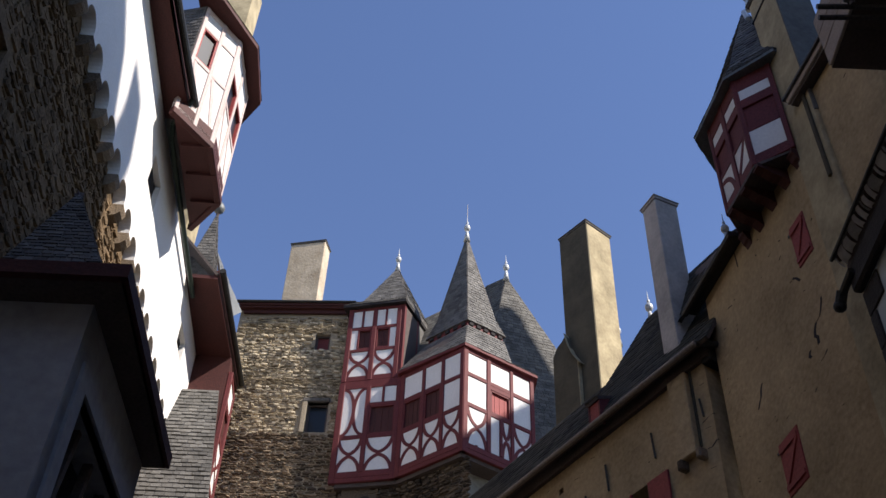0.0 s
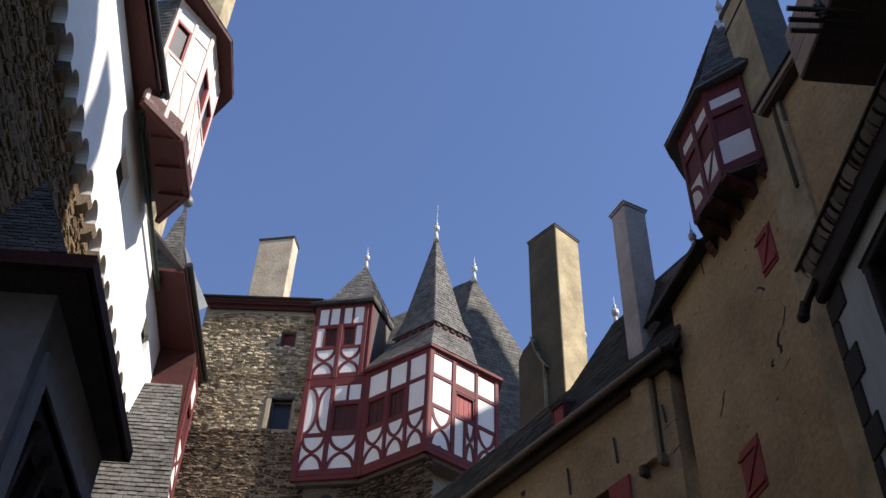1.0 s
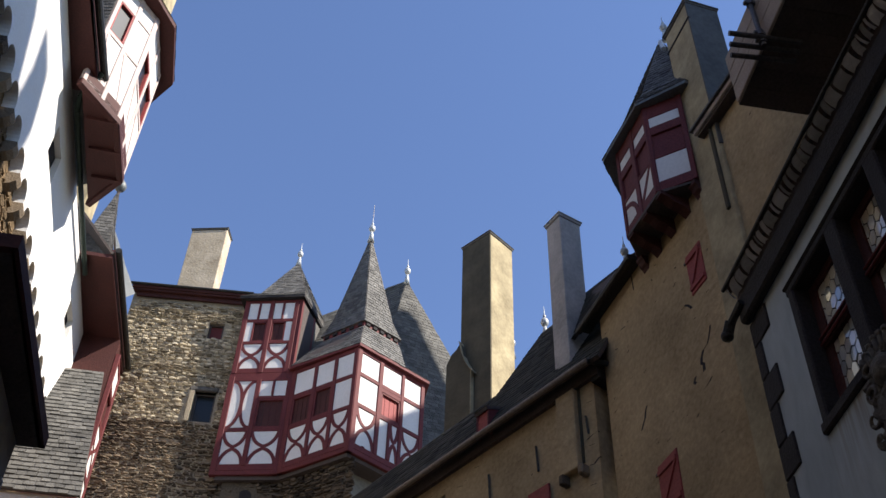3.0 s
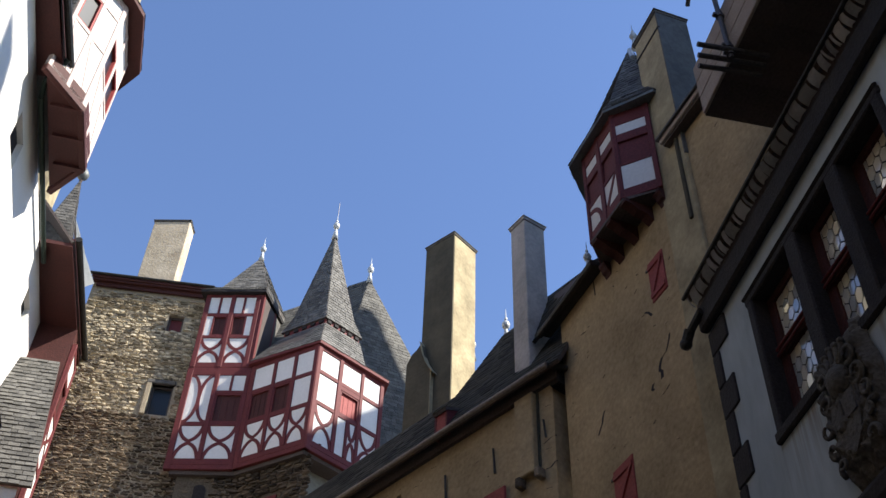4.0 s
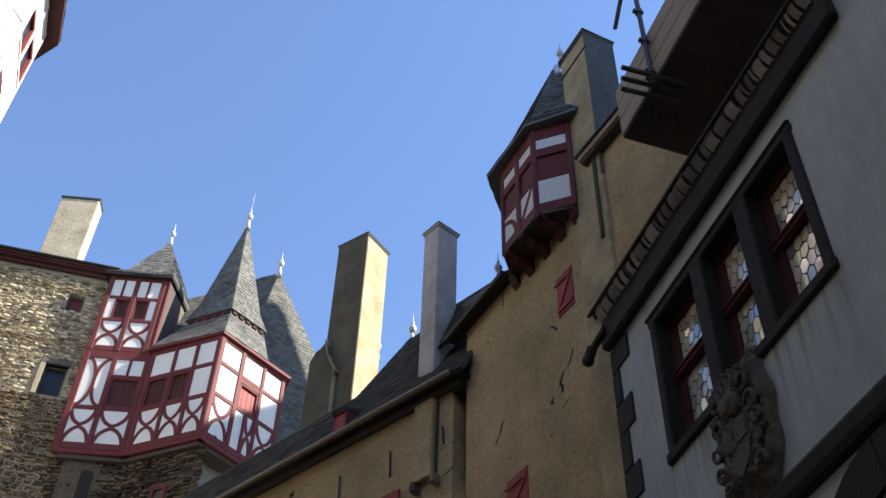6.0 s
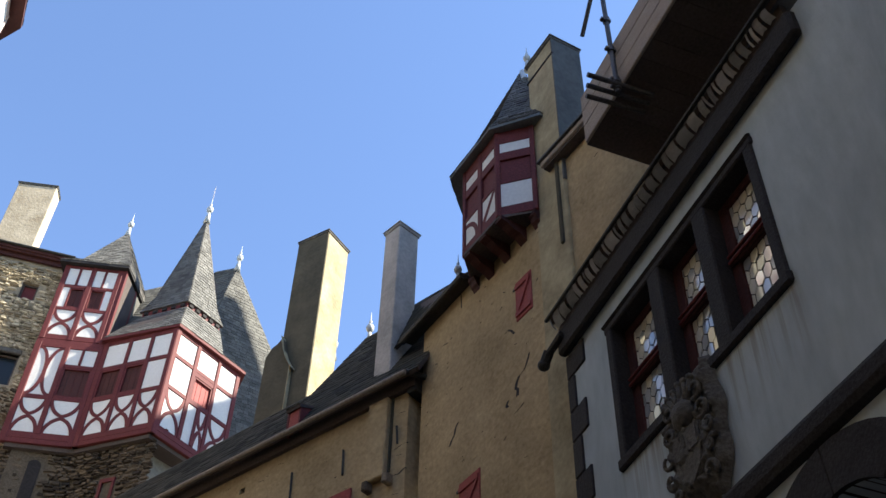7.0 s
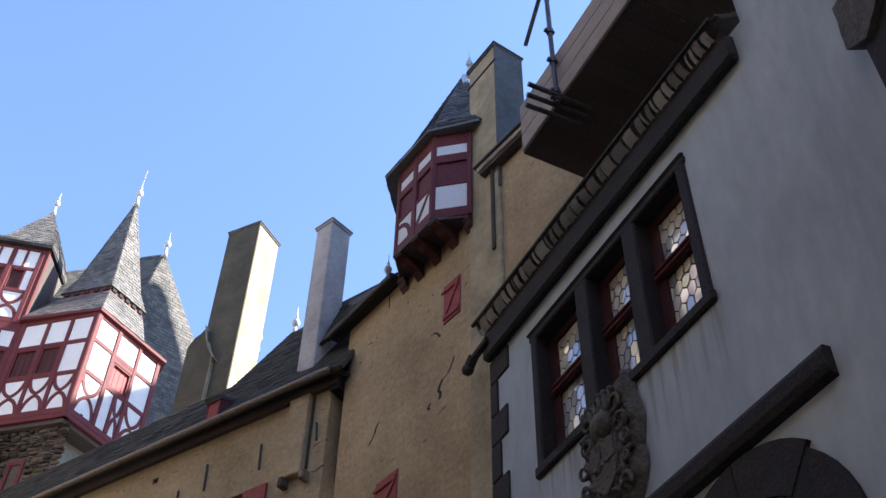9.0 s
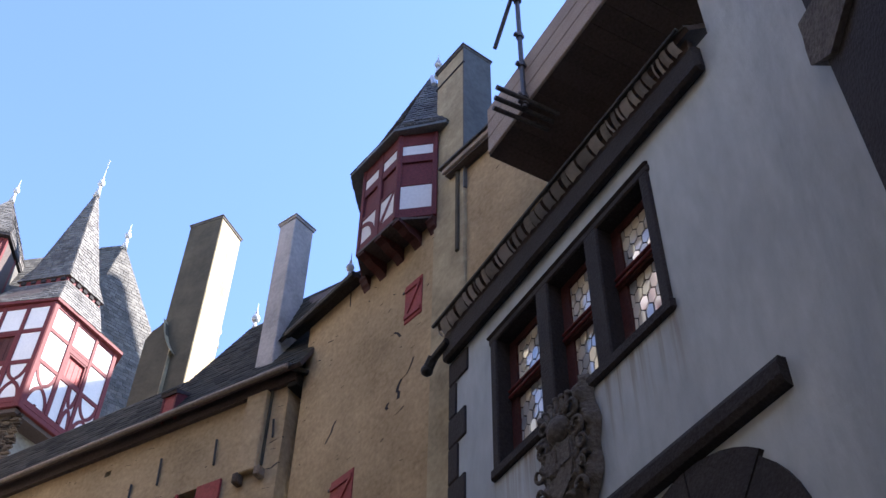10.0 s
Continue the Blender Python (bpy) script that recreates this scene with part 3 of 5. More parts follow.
# scaffold platform above the eave
scaf = thing("scaffold_platform", F_R, "boarded scaffold platform with steel tubes over the eave", "scaffold")
x = 0.4
while x < 6.05:
    part("deck_plank", boxed(x, x + 0.235, -2.4, 0.36, 10.6, 10.65), M_DECK, scaf)
    x += 0.24
for k in range(3):
    part("side_board", boxed(0.4, 6.12, 0.365, 0.40, 10.58 + k * 0.265, 10.58 + k * 0.265 + 0.255, bevel=0.008), M_PLANK, scaf)
for xx in (5.31, 3.2, 1.4):
    part("upright_tube", rod(bmesh.new(), (xx, 0.45, 10.42), (xx, 0.45, 13.6), 0.027, 10), M_STEEL, scaf)
for k in range(3):
    part("ledger_tube", rod(bmesh.new(), (5.28 + 0.10 * k, 0.05, 10.54 - 0.02 * k), (5.28 + 0.10 * k, 0.80 - 0.04 * k, 10.50 - 0.03 * k), 0.027, 10), M_STEEL, scaf)
part("brace_tube", rod(bmesh.new(), (5.75, 0.5, 12.05), (4.5, 0.5, 13.7), 0.025, 10), M_STEEL, scaf)
part("guard_rail", rod(bmesh.new(), (5.6, 0.48, 12.95), (0.4, 0.48, 12.95), 0.025, 10), M_STEEL, scaf)
bm = bmesh.new()
bm.free()
for zz in (10.5, 10.62, 11.18, 11.75, 12.5):
    bm = bmesh.new()
    rod(bm, (5.31, 0.45, zz - 0.035), (5.31, 0.45, zz + 0.035), 0.042, 10)
    box(bm, 5.285, 5.335, 0.40, 0.52, zz - 0.02, zz + 0.02, 0.006)
    part("coupler", bm, M_STEEL, scaf)
part("cross_tube", rod(bmesh.new(), (5.36, 0.5, 12.58), (4.85, 0.5, 12.35), 0.025, 10), M_STEEL, scaf)


# ---- tall ochre wall ----
house_y = thing("ochre_house", F_Y, "tall ochre plastered castle house with cracks and red hatches", "house")
bm = bmesh.new()
holed_wall(bm, [-3.0, 3.5], [0, 11.96], [(0.86, 1.21, 10.44, 11.10), (2.04, 2.50, 8.1, 8.80)], 0.5)
part("wall", bm, M_YELLOW, house_y)
part("upper_wall", boxed(-3.0, 2.22, -0.5, 0.0, 11.96, 12.38), M_YELLOW, house_y)
part("slated_return", boxed(3.5, 4.7, -0.5, -0.2, 9.5, 12.0), M_SLATE_MOSS, house_y, "dark slate-hung return")
part("parapet_wall", boxed(0.3, 2.2, -0.5, 0.0, 12.3, 12.62), M_YELLOW, house_y)
# red board hatches with a diagonal brace
for (x0, x1, z0, z1) in ((0.86, 1.21, 10.44, 11.10), (2.04, 2.50, 8.1, 8.80)):
    hatch = part("hatch", boxed(x0 + 0.005, x1 - 0.005, -0.04, 0.012, z0 + 0.005, z1 - 0.005, bevel=0.006), M_SHUTTER, house_y, "faded red boarded hatch")
    for f in (0.14, 0.84):
        zz = z0 + f * (z1 - z0)
        part("batten", boxed(x0 + 0.02, x1 - 0.02, 0.012, 0.032, zz - 0.03, zz + 0.03), M_SHUTTER, hatch)
    bm = bmesh.new()
    prism(bm, [(x0 + 0.02, z0 + 0.80 * (z1 - z0)), (x0 + 0.07, z0 + 0.80 * (z1 - z0)), (x1 - 0.02, z0 + 0.18 * (z1 - z0)), (x1 - 0.07, z0 + 0.18 * (z1 - z0))], 0.012, 0.03)
    part("brace", bm, M_SHUTTER, hatch)
    part("hinge", boxed(x1 - 0.05, x1 + 0.03, 0.012, 0.025, z1 - 0.12, z1 - 0.09), M_DARKMETAL, hatch)
# wall cracks: deep, crooked dark clefts in the plaster
def cleft(parent, pts, w):
    bm = bmesh.new()
    for (xa, za), (xb, zb) in zip(pts, pts[1:]):
        prism(bm, [(xa - w, za), (xa + w, za), (xb + w, zb), (xb - w, zb)], -0.02, 0.003)
    part("crack", bm, M_DARK, parent)
cleft(house_y, [(0.985, 9.80), (1.01, 9.74), (1.07, 9.65), (1.10, 9.62), (1.20, 9.59), (1.25, 9.54)], 0.016)
cleft(house_y, [(1.20, 9.60), (1.26, 9.53), (1.28, 9.46), (1.24, 9.42), (1.25, 9.33)], 0.027)
cleft(house_y, [(2.55, 9.75), (2.60, 9.70), (2.63, 9.61), (2.69, 9.56), (2.74, 9.50)], 0.02)
cleft(house_y, [(1.14, 9.16), (1.20, 9.13), (1.31, 9.12)], 0.018)
cleft(house_y, [(1.44, 9.38), (1.48, 9.33), (1.45, 9.29)], 0.024)
cleft(house_y, [(1.40, 10.46), (1.33, 10.40), (1.27, 10.31)], 0.02)
cleft(house_y, [(2.52, 12.14), (2.50, 11.9), (2.49, 11.68)], 0.012)
cleft(house_y, [(2.96, 11.33), (2.84, 11.29)], 0.018)
for (xx, zz) in ((2.32, 12.0), (1.72, 11.18), (2.0, 11.05), (1.44, 11.15), (2.72, 11.3), (3.35, 11.6), (3.1, 11.1), (2.4, 9.1), (1.5, 8.9), (0.6, 11.6), (3.3, 10.2), (-0.6, 11.9), (-0.9, 11.75)):
    cleft(house_y, [(xx, zz), (xx + rng.uniform(0.02, 0.08), zz + rng.uniform(-0.03, 0.03))], 0.013)
for k in range(34):
    xx, zz = rng.uniform(0.2, 4.2), rng.uniform(8.4, 12.1)
    cleft(house_y, [(xx, zz), (xx + rng.uniform(0.015, 0.06), zz + rng.uniform(-0.03, 0.03))], rng.uniform(0.005, 0.011))
# Dark strip that paints the thin shadow line down the wall.
part("shadow_strip", boxed(0.10, 0.16, -0.01, 0.075, 10.9, 12.42, bevel=0.01), M_CHIM_SHADE, house_y)
# upper gutter over the far stretch
bm = bmesh.new()
rod(bm, (3.86, 0.17, 11.97), (2.2, 0.17, 11.99), 0.055)
box(bm, 2.2, 3.84, 0.0, 0.14, 11.96, 12.04)
part("gutter", bm, M_DARKMETAL, house_y)
slated_roof(house_y, [((4.6, 0.16, 12.03), (2.2, 0.16, 12.03), (2.4, -0.25, 12.56), (4.6, -0.25, 13.40))], seed=31, mat=M_SLATE_MOSS)
# shallow main roof, climbing away from the court
slated_roof(house_y, [((4.3, -0.5, 12.6), (-3.0, -0.5, 12.6), (-3.0, -4.5, 16.1), (3.4, -4.5, 16.1))], name="main_roof_cover", seed=33, wide=0.3, high=0.2)
# eave to the near side of the chimney
part("eave_soffit", boxed(-3.0, 0.30, 0.0, 0.13, 12.40, 12.46), M_DARKWOOD, house_y, "dark boarded eave")
part("eave_edge", boxed(-3.0, 0.33, 0.12, 0.165, 12.44, 12.53, bevel=0.01), M_PLANK, house_y, "weathered eave edge board")
part("eave_slate", boxed(-3.0, 0.36, -0.2, 0.20, 12.53, 12.565), M_SLATE, house_y)


def chimney(p, az, wa, wb, z0, z1, mat, label, cap=None):
    """Near corner at p; one side runs wa along az, the other wb to its right."""
    t = thing("chimney", frame_at(p[0], p[1], az), label, "chimney")
    part("shaft", boxed(0, wa, -wb, 0, z0, z1, bevel=0.015), mat, t)
    cap = cap or M_RELIEF
    if cap:
        bm = bmesh.new()
        box(bm, -0.02, wa + 0.02, -wb - 0.02, 0.02, z1, z1 + 0.05, 0.01)
        box(bm, -0.035, wa + 0.035, -wb - 0.035, 0.035, z1 + 0.05, z1 + 0.075, 0.008)
        part("cap", bm, cap, t, "thin weathered cap")
    return t


big = chimney((4.40, 7.705), 98, 0.65, 0.505, 0.0, 15.22, M_CHIM, "tall square ochre chimney on the ochre house")
part("band", boxed(-0.015, 0.665, -0.02, 0.015, 14.82, 14.85), M_BASALT, big)
# Thin grey skin puts the shade of this chimney face into its colour.
part("flank", boxed(-0.012, 0.012, -0.509, 0.004, 12.0, 15.21), M_FLANK_SHADE, big, "flank painted dark grey for its shade")

# timbered turret on the ochre wall
tur = thing("timbered_turret", F_Y, "small red and white timbered corner turret with slate roof", "turret")
TP = [(0.58, -0.1), (0.58, 0.06), (0.98, 0.41), (1.86, 0.38), (2.2, 0.03), (2.2, -0.1)]


def face_frame(a, b):
    """Local pose of a wall face from corner b to corner a seen from outside (x from a to b, y outward)."""
    d = Vector((b[0] - a[0], b[1] - a[1]))
    return pose(a[0], a[1], 0, 0, 0, math.degrees(math.atan2(d.y, d.x))), d.length


def fpart(name, bm, mat, parent, m, label=""):
    bm.transform(m)
    return part(name, bm, mat, parent, label)


bm = bmesh.new()
slab(bm, [(0.66, -0.6), (0.66, 0.03), (1.02, 0.34), (1.82, 0.31), (2.1, 0.0), (2.1, -0.6)], 11.98, 13.68)
part("core", bm, M_DARKWOOD, tur)
for fi, (a, b) in enumerate(zip(TP[1:], TP[2:])):
    if fi > 2:
        break
    m, ln = face_frame(a, b)
    cols = 1 if ln < 0.75 else 2
    for z0, z1 in ((11.94, 12.12), (12.58, 12.66), (13.08, 13.25), (13.45, 13.71)):
        fpart("rail", boxed(0, ln, -0.08, 0.0, z0, z1, bevel=0.008), M_TIMBER, tur, m)
    for k in range(cols + 1):
        xx = k * ln / cols
        fpart("post", boxed(max(-0.02, xx - 0.05), min(ln + 0.02, xx + 0.05), -0.08, 0.012, 11.94, 13.71, bevel=0.008), M_TIMBER, tur, m)
    for k in range(cols):
        x0, x1 = k * ln / cols + 0.05, (k + 1) * ln / cols - 0.05
        fpart("infill_panel", boxed(x0, x1, -0.06, -0.012, 13.25, 13.45), M_INFILL, tur, m)
        fpart("infill_panel", boxed(x0, x1, -0.06, -0.012, 12.12, 12.58), M_INFILL, tur, m)
        fpart("shutter", boxed(x0, x1, -0.06, -0.03, 12.66, 13.08), M_TIMBER, tur, m)
        if cols == 2:
            bm = bmesh.new()
            if k == 0:
                prism(bm, [(x0, 12.58), (x0 + 0.06, 12.58), (x1, 12.18), (x1, 12.12), (x1 - 0.05, 12.12)], -0.05, -0.004)
            else:
                arc_band(bm, x1, 12.12, x1 - x0 - 0.05, 0.36, 90, 180, 0.07, -0.05, -0.004, 8)
            fpart("brace", bm, M_TIMBER, tur, m)
# stepped brackets under the turret
for xx, dep in ((0.66, 0.10), (0.98, 0.40), (1.36, 0.40), (1.74, 0.40), (2.1, 0.10)):
    bm = bmesh.new()
    prism(bm, [(-0.02, 11.92), (dep, 11.92), (dep, 11.86), (dep * 0.75, 11.83), (dep * 0.55, 11.77), (dep * 0.25, 11.74), (-0.02, 11.64)], -0.07, 0.07)
    bm.transform(Matrix.Translation((xx, 0, 0)) @ pose(0, 0, 0, 0, 0, 90))
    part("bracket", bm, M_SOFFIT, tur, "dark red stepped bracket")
bm = bmesh.new()
slab(bm, [(0.60, -0.02), (0.60, 0.05), (0.97, 0.41), (1.8, 0.41), (2.15, 0.05), (2.15, -0.02)], 11.90, 11.95)
part("floor_board", bm, M_DARKWOOD, tur)
EP = [(0.36, -0.6), (0.36, 0.08), (0.97, 0.53), (2.06, 0.50), (2.55, -0.03), (2.55, -0.6)]
bm = bmesh.new()
slab(bm, EP, 13.70, 13.76)
part("eave_board", bm, M_LEADGREY, tur, "grey weathered eave edge")
apex = (1.335, -0.40, 16.36)
EI = [(1.335 + (x - 1.335) * 0.80, -0.40 + (y + 0.40) * 0.80) for x, y in EP]
slated_roof(tur, [((*b, 13.76), (*a, 13.76), (*c, 14.12), (*d, 14.12)) for a, b, c, d in zip(EP, EP[1:], EI, EI[1:])]
            + [((*b, 14.12), (*a, 14.12), apex, apex) for a, b in zip(EI, EI[1:])], seed=50, wide=0.14, high=0.10)
part("hip_flashing", rod(bmesh.new(), (1.10, -0.26, 15.72), (1.28, -0.36, 16.22), 0.04, 6), M_FINIAL, tur, "pale zinc hip flashing")


# ---- lower ochre wing ----
wing = thing("ochre_wing", F_YL, "lower ochre plastered wing with slate roof and long gutter", "house")
bm = bmesh.new()
holed_wall(bm, [0.05, 9.5], [0, 10.93], [(1.0, 1.86, 8.7, 9.72), (3.30, 3.42, 10.55, 10.65)], 0.5)
part("wall", bm, M_YELLOW, wing)
part("end_wall", boxed(0.05, 0.55, -1.2, -0.5, 0, 10.93), M_YELLOW, wing)
part("pilaster", boxed(0.36, 0.72, 0, 0.10, 9.62, 10.93, bevel=0.015), M_YELLOW, wing, "shallow plaster pilaster")
for xx in (0.24, 0.60):
    part("corbel", boxed(xx, xx + 0.10, 0, 0.15, 9.46, 9.62, bevel=0.02), M_STONE_BROWN, wing)
part("pipe", boxed(0.315, 0.345, 0.0, 0.03, 9.7, 10.93), M_CHIM_SHADE, wing, "thin dark pipe beside the pilaster")
part("window_backing", boxed(0.98, 1.88, -0.42, -0.40, 8.6, 9.8), M_DARK, wing)
for xx in (1.0, 1.44):
    part("shutter_leaf", boxed(xx - (0.02 if xx < 1.2 else -0.3), xx + (0.40 if xx < 1.2 else 0.34), 0.01, 0.05, 8.7, 9.70, bevel=0.008), M_SHUTTER, wing, "open red window shutter")
for (xx, z0, z1) in ((1.20, 10.0, 10.43), (2.23, 10.02, 10.47), (2.73, 9.7, 10.2), (0.2, 10.1, 10.4)):
    bm = bmesh.new()
    rod(bm, (xx, 0.02, z0), (xx + 0.03, 0.02, z1), 0.016, 6)
    part("wall_anchor", bm, M_DARKMETAL, wing, "thin iron wall anchor")
for (xx, zz) in ((2.9, 10.6), (3.0, 9.95), (2.1, 9.8), (0.12, 9.9), (0.1, 10.6), (0.15, 9.3), (4.2, 10.4), (2.5, 10.75)):
    cleft(wing, [(xx, zz), (xx + 0.10, zz + 0.02)], 0.012)
for k in range(22):
    xx, zz = rng.uniform(0.8, 5.5), rng.uniform(9.5, 10.9)
    cleft(wing, [(xx, zz), (xx + rng.uniform(0.015, 0.07), zz + rng.uniform(-0.02, 0.02))], rng.uniform(0.005, 0.011))
for pts_ in ([(0.05, 10.06), (0.14, 10.06), (0.25, 10.03)], [(0.40, 10.02), (0.52, 10.10), (0.66, 10.13)], [(0.06, 9.66), (0.16, 9.60), (0.24, 9.62)]):
    cleft(wing, pts_, 0.02)
bm = bmesh.new()
box(bm, -0.1, 9.5, -0.4, 0.07, 10.93, 11.03)
box(bm, -0.1, 9.5, -0.4, 0.06, 11.03, 11.2)
part("eave_board", bm, M_DARKWOOD, wing)
bm = bmesh.new()
rod(bm, (-0.10, 0.25, 11.05), (9.5, 0.25, 11.05), 0.045, 10)
part("gutter", bm, M_GUTTER, wing, "long weathered metal gutter")
bm = bmesh.new()
rod(bm, (-0.09, 0.25, 11.05), (-0.30, -0.24, 11.09), 0.045, 10)
rod(bm, (-0.29, -0.22, 11.12), (-0.31, -0.22, 10.94), 0.045, 10)
box(bm, -0.12, 0.05, -0.4, 0.05, 10.86, 11.0, 0.01)
part("gutter_return", bm, M_DARKMETAL, wing)
part("gutter_end", rod(bmesh.new(), (-0.315, -0.235, 11.13), (-0.33, -0.24, 10.93), 0.05, 10), M_LEADGREY, wing, "pale zinc gutter end")
RP = radians(61)


def on_roof(u, s):
    return (u, 0.24 - s * math.cos(RP), 11.03 + s * math.sin(RP))


slated_roof(wing, [(on_roof(2.8, 0), on_roof(-0.3, 0), on_roof(-0.3, 4.0), on_roof(2.7, 4.0)),
                   (on_roof(9.0, 0), on_roof(2.8, 0), on_roof(2.8, 1.75), on_roof(9.0, 1.75))], seed=9, mat=M_SLATE_MOSS)

dormer = thing("roof_hatch", F_YL @ pose(2.25, 0.10, 11.20), "small red boarded roof hatch under a slate lid", "dormer")
part("door", boxed(-0.11, 0.11, 0.0, 0.04, 0.03, 0.35, bevel=0.006), M_SHUTTER, dormer)
part("cheek", boxed(-0.14, -0.11, -0.3, 0.05, -0.1, 0.40), M_TIMBER, dormer)
part("cheek", boxed(0.11, 0.14, -0.3, 0.05, -0.1, 0.40), M_TIMBER, dormer)
slated_roof(dormer, [((0.15, 0.09, 0.36), (-0.15, 0.09, 0.36), (-0.15, -0.4, 0.58), (0.15, -0.4, 0.58))], seed=77, wide=0.12, high=0.1, mat=M_SLATE_MOSS)

ch2 = chimney((3.026, 15.602), 128, 0.785, 0.745, 11, 18.25, M_CHIM, "tall square ochre rendered chimney behind the wing roof")
# Dark skin paints the shade of the chimney's left face.
part("shaded_side", boxed(-0.004, 0.789, -0.03, 0.004, 11, 18.24), M_CHIM_SHADE, ch2, "dark render painted for the shaded side")
parapet = thing("parapet", frame_at(2.95, 15.55, 128), "ochre rendered parapet with a swept slate coping", "parapet")
bm = bmesh.new()
prism(bm, [(1.10, 11.5), (1.08, 15.1), (0.95, 15.3), (0.69, 15.42), (0.62, 15.12), (0.54, 14.86), (0.44, 14.70), (0.44, 11.5)], -0.28, 0.0)
# Body coloured dark as the shaded face, cheek left pale as the sunlit one.
part("body", bm, M_CHIM_SHADE, parapet)
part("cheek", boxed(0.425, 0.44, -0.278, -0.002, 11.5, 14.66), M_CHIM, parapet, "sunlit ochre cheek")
bm = bmesh.new()
pts = [(0.70, 15.46), (0.625, 15.13), (0.53, 14.86), (0.40, 14.62), (0.34, 14.54)]
for (xa, za), (xb, zb) in zip(pts, pts[1:]):
    prism(bm, [(xa, za), (xa + 0.02, za + 0.05), (xb + 0.02, zb + 0.05), (xb, zb)], -0.32, 0.05)
part("coping", bm, M_CHIM, parapet)
ch3 = chimney((3.445, 11.666), 113, 0.37, 0.43, 10.5, 14.70, M_CHIM_GREY, "slender pale grey chimney at the wing eave", M_CHIM_GREY)
bm = bmesh.new()
prism(bm, [(0.3, 11.5), (1.13, 11.5), (1.10, 15.36), (1.07, 15.45), (0.84, 15.68), (0.72, 15.92), (0.66, 16.25), (0.5, 16.2), (0.3, 14.5)], -0.55, -0.16)
part("shoulder", bm, M_SLATE_MOSS, parapet, "dark slated shoulder sweeping up to the chimney")
finial((3.86, 14.55, 14.55), 0.75, "pale zinc ball finial on the wing ridge")
finial((4.14, 10.73, 12.75), 0.62, "pale zinc finial on the ochre house roof")
finial((3.68, 16.6, 15.75), 0.7, "pale zinc finial beside the ochre chimney")
finial((4.69, 9.07, 16.45), 0.62, "pale zinc finial on the turret roof")


# ---- rubble house at the end of the court ----
house_s = thing("rubble_house", F_S, "old rubble stone house under a dark red eave", "house")
S_HOLES = [(0.52, 0.92, 19.68, 20.22), (0.33, 0.86, 17.02, 17.92)]
part("wall_core", holed_wall(bmesh.new(), [-1.0, 3.1], [0, 21.1], S_HOLES, 0.5, -0.03), M_MORTAR, house_s)
part("side_wall", boxed(2.6, 3.1, -5, -0.53, 0, 21.1), M_MORTAR, house_s)
bm = bmesh.new()
box(bm, -0.1, 3.12, 0.0, 0.15, 21.02, 21.10, 0.01)
box(bm, -0.1, 3.15, 0.12, 0.19, 21.08, 21.17, 0.01)
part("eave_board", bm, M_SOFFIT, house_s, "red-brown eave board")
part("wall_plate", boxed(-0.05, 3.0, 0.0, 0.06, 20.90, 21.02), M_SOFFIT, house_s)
part("gutter", rod(bmesh.new(), (-0.1, 0.22, 21.19), (3.2, 0.22, 21.19), 0.035), M_DARKMETAL, house_s)
slated_roof(house_s, [((3.3, 0.19, 21.2), (-0.2, 0.19, 21.2), (-0.2, -1.8, 23.0), (3.3, -1.8, 23.0))], seed=21)
# windows in the rubble wall
for (x0, x1, z0, z1), mat in zip(S_HOLES, (M_TIMBER, M_GLASS_DARK)):
    win = part("window", holed_wall(bmesh.new(), [x0, x1], [z0, z1], [(x0 + 0.05, x1 - 0.05, z0 + 0.05, z1 - 0.05)], 0.1, -0.12), M_DARKWOOD, house_s)
    part("leaf", boxed(x0 + 0.03, x1 - 0.03, -0.2, -0.17, z0 + 0.03, z1 - 0.03), mat, win)
part("window_jamb", boxed(0.86, 1.0, -0.2, 0.04, 16.98, 17.96, bevel=0.02), M_MORTAR, house_s, "rough dressed stone jamb")
part("window_lintel", boxed(0.30, 1.0, -0.2, 0.05, 17.92, 18.05, bevel=0.02), M_RELIEF, house_s)
chimney((-3.62, 23.03), 167.5, 1.09, 0.5, 20, 24.79, M_CHIM_PALE, "broad pale chimney on the rubble house")


# ---- red and white timbered bay ----
bay = thing("timbered_bay", pose(0, 0, 0), "red and white timbered bay with a tall slate spire", "bay")
P1, P2, P3 = Vector((-2.407, 21.617)), Vector((-0.9126, 21.2716)), Vector((0.63, 20.0))
E3 = Vector((math.cos(radians(33.6)), math.sin(radians(33.6))))
P4 = P3 + 2.15 * E3
IN = Vector((0.0, 1.0))


def grow(v, d):
    """Move a plan corner out of the bay by about d metres."""
    c = Vector((0.2, 22.5))
    return v + (v - c).normalized() * d


bm = bmesh.new()
slab(bm, [tuple(grow(p, -0.10)) for p in (P1, P2, P3, P4)] + [(2.4, 24), (-2.4, 24)], 15.2, 18.3)
part("core", bm, M_DARKWOOD, bay)


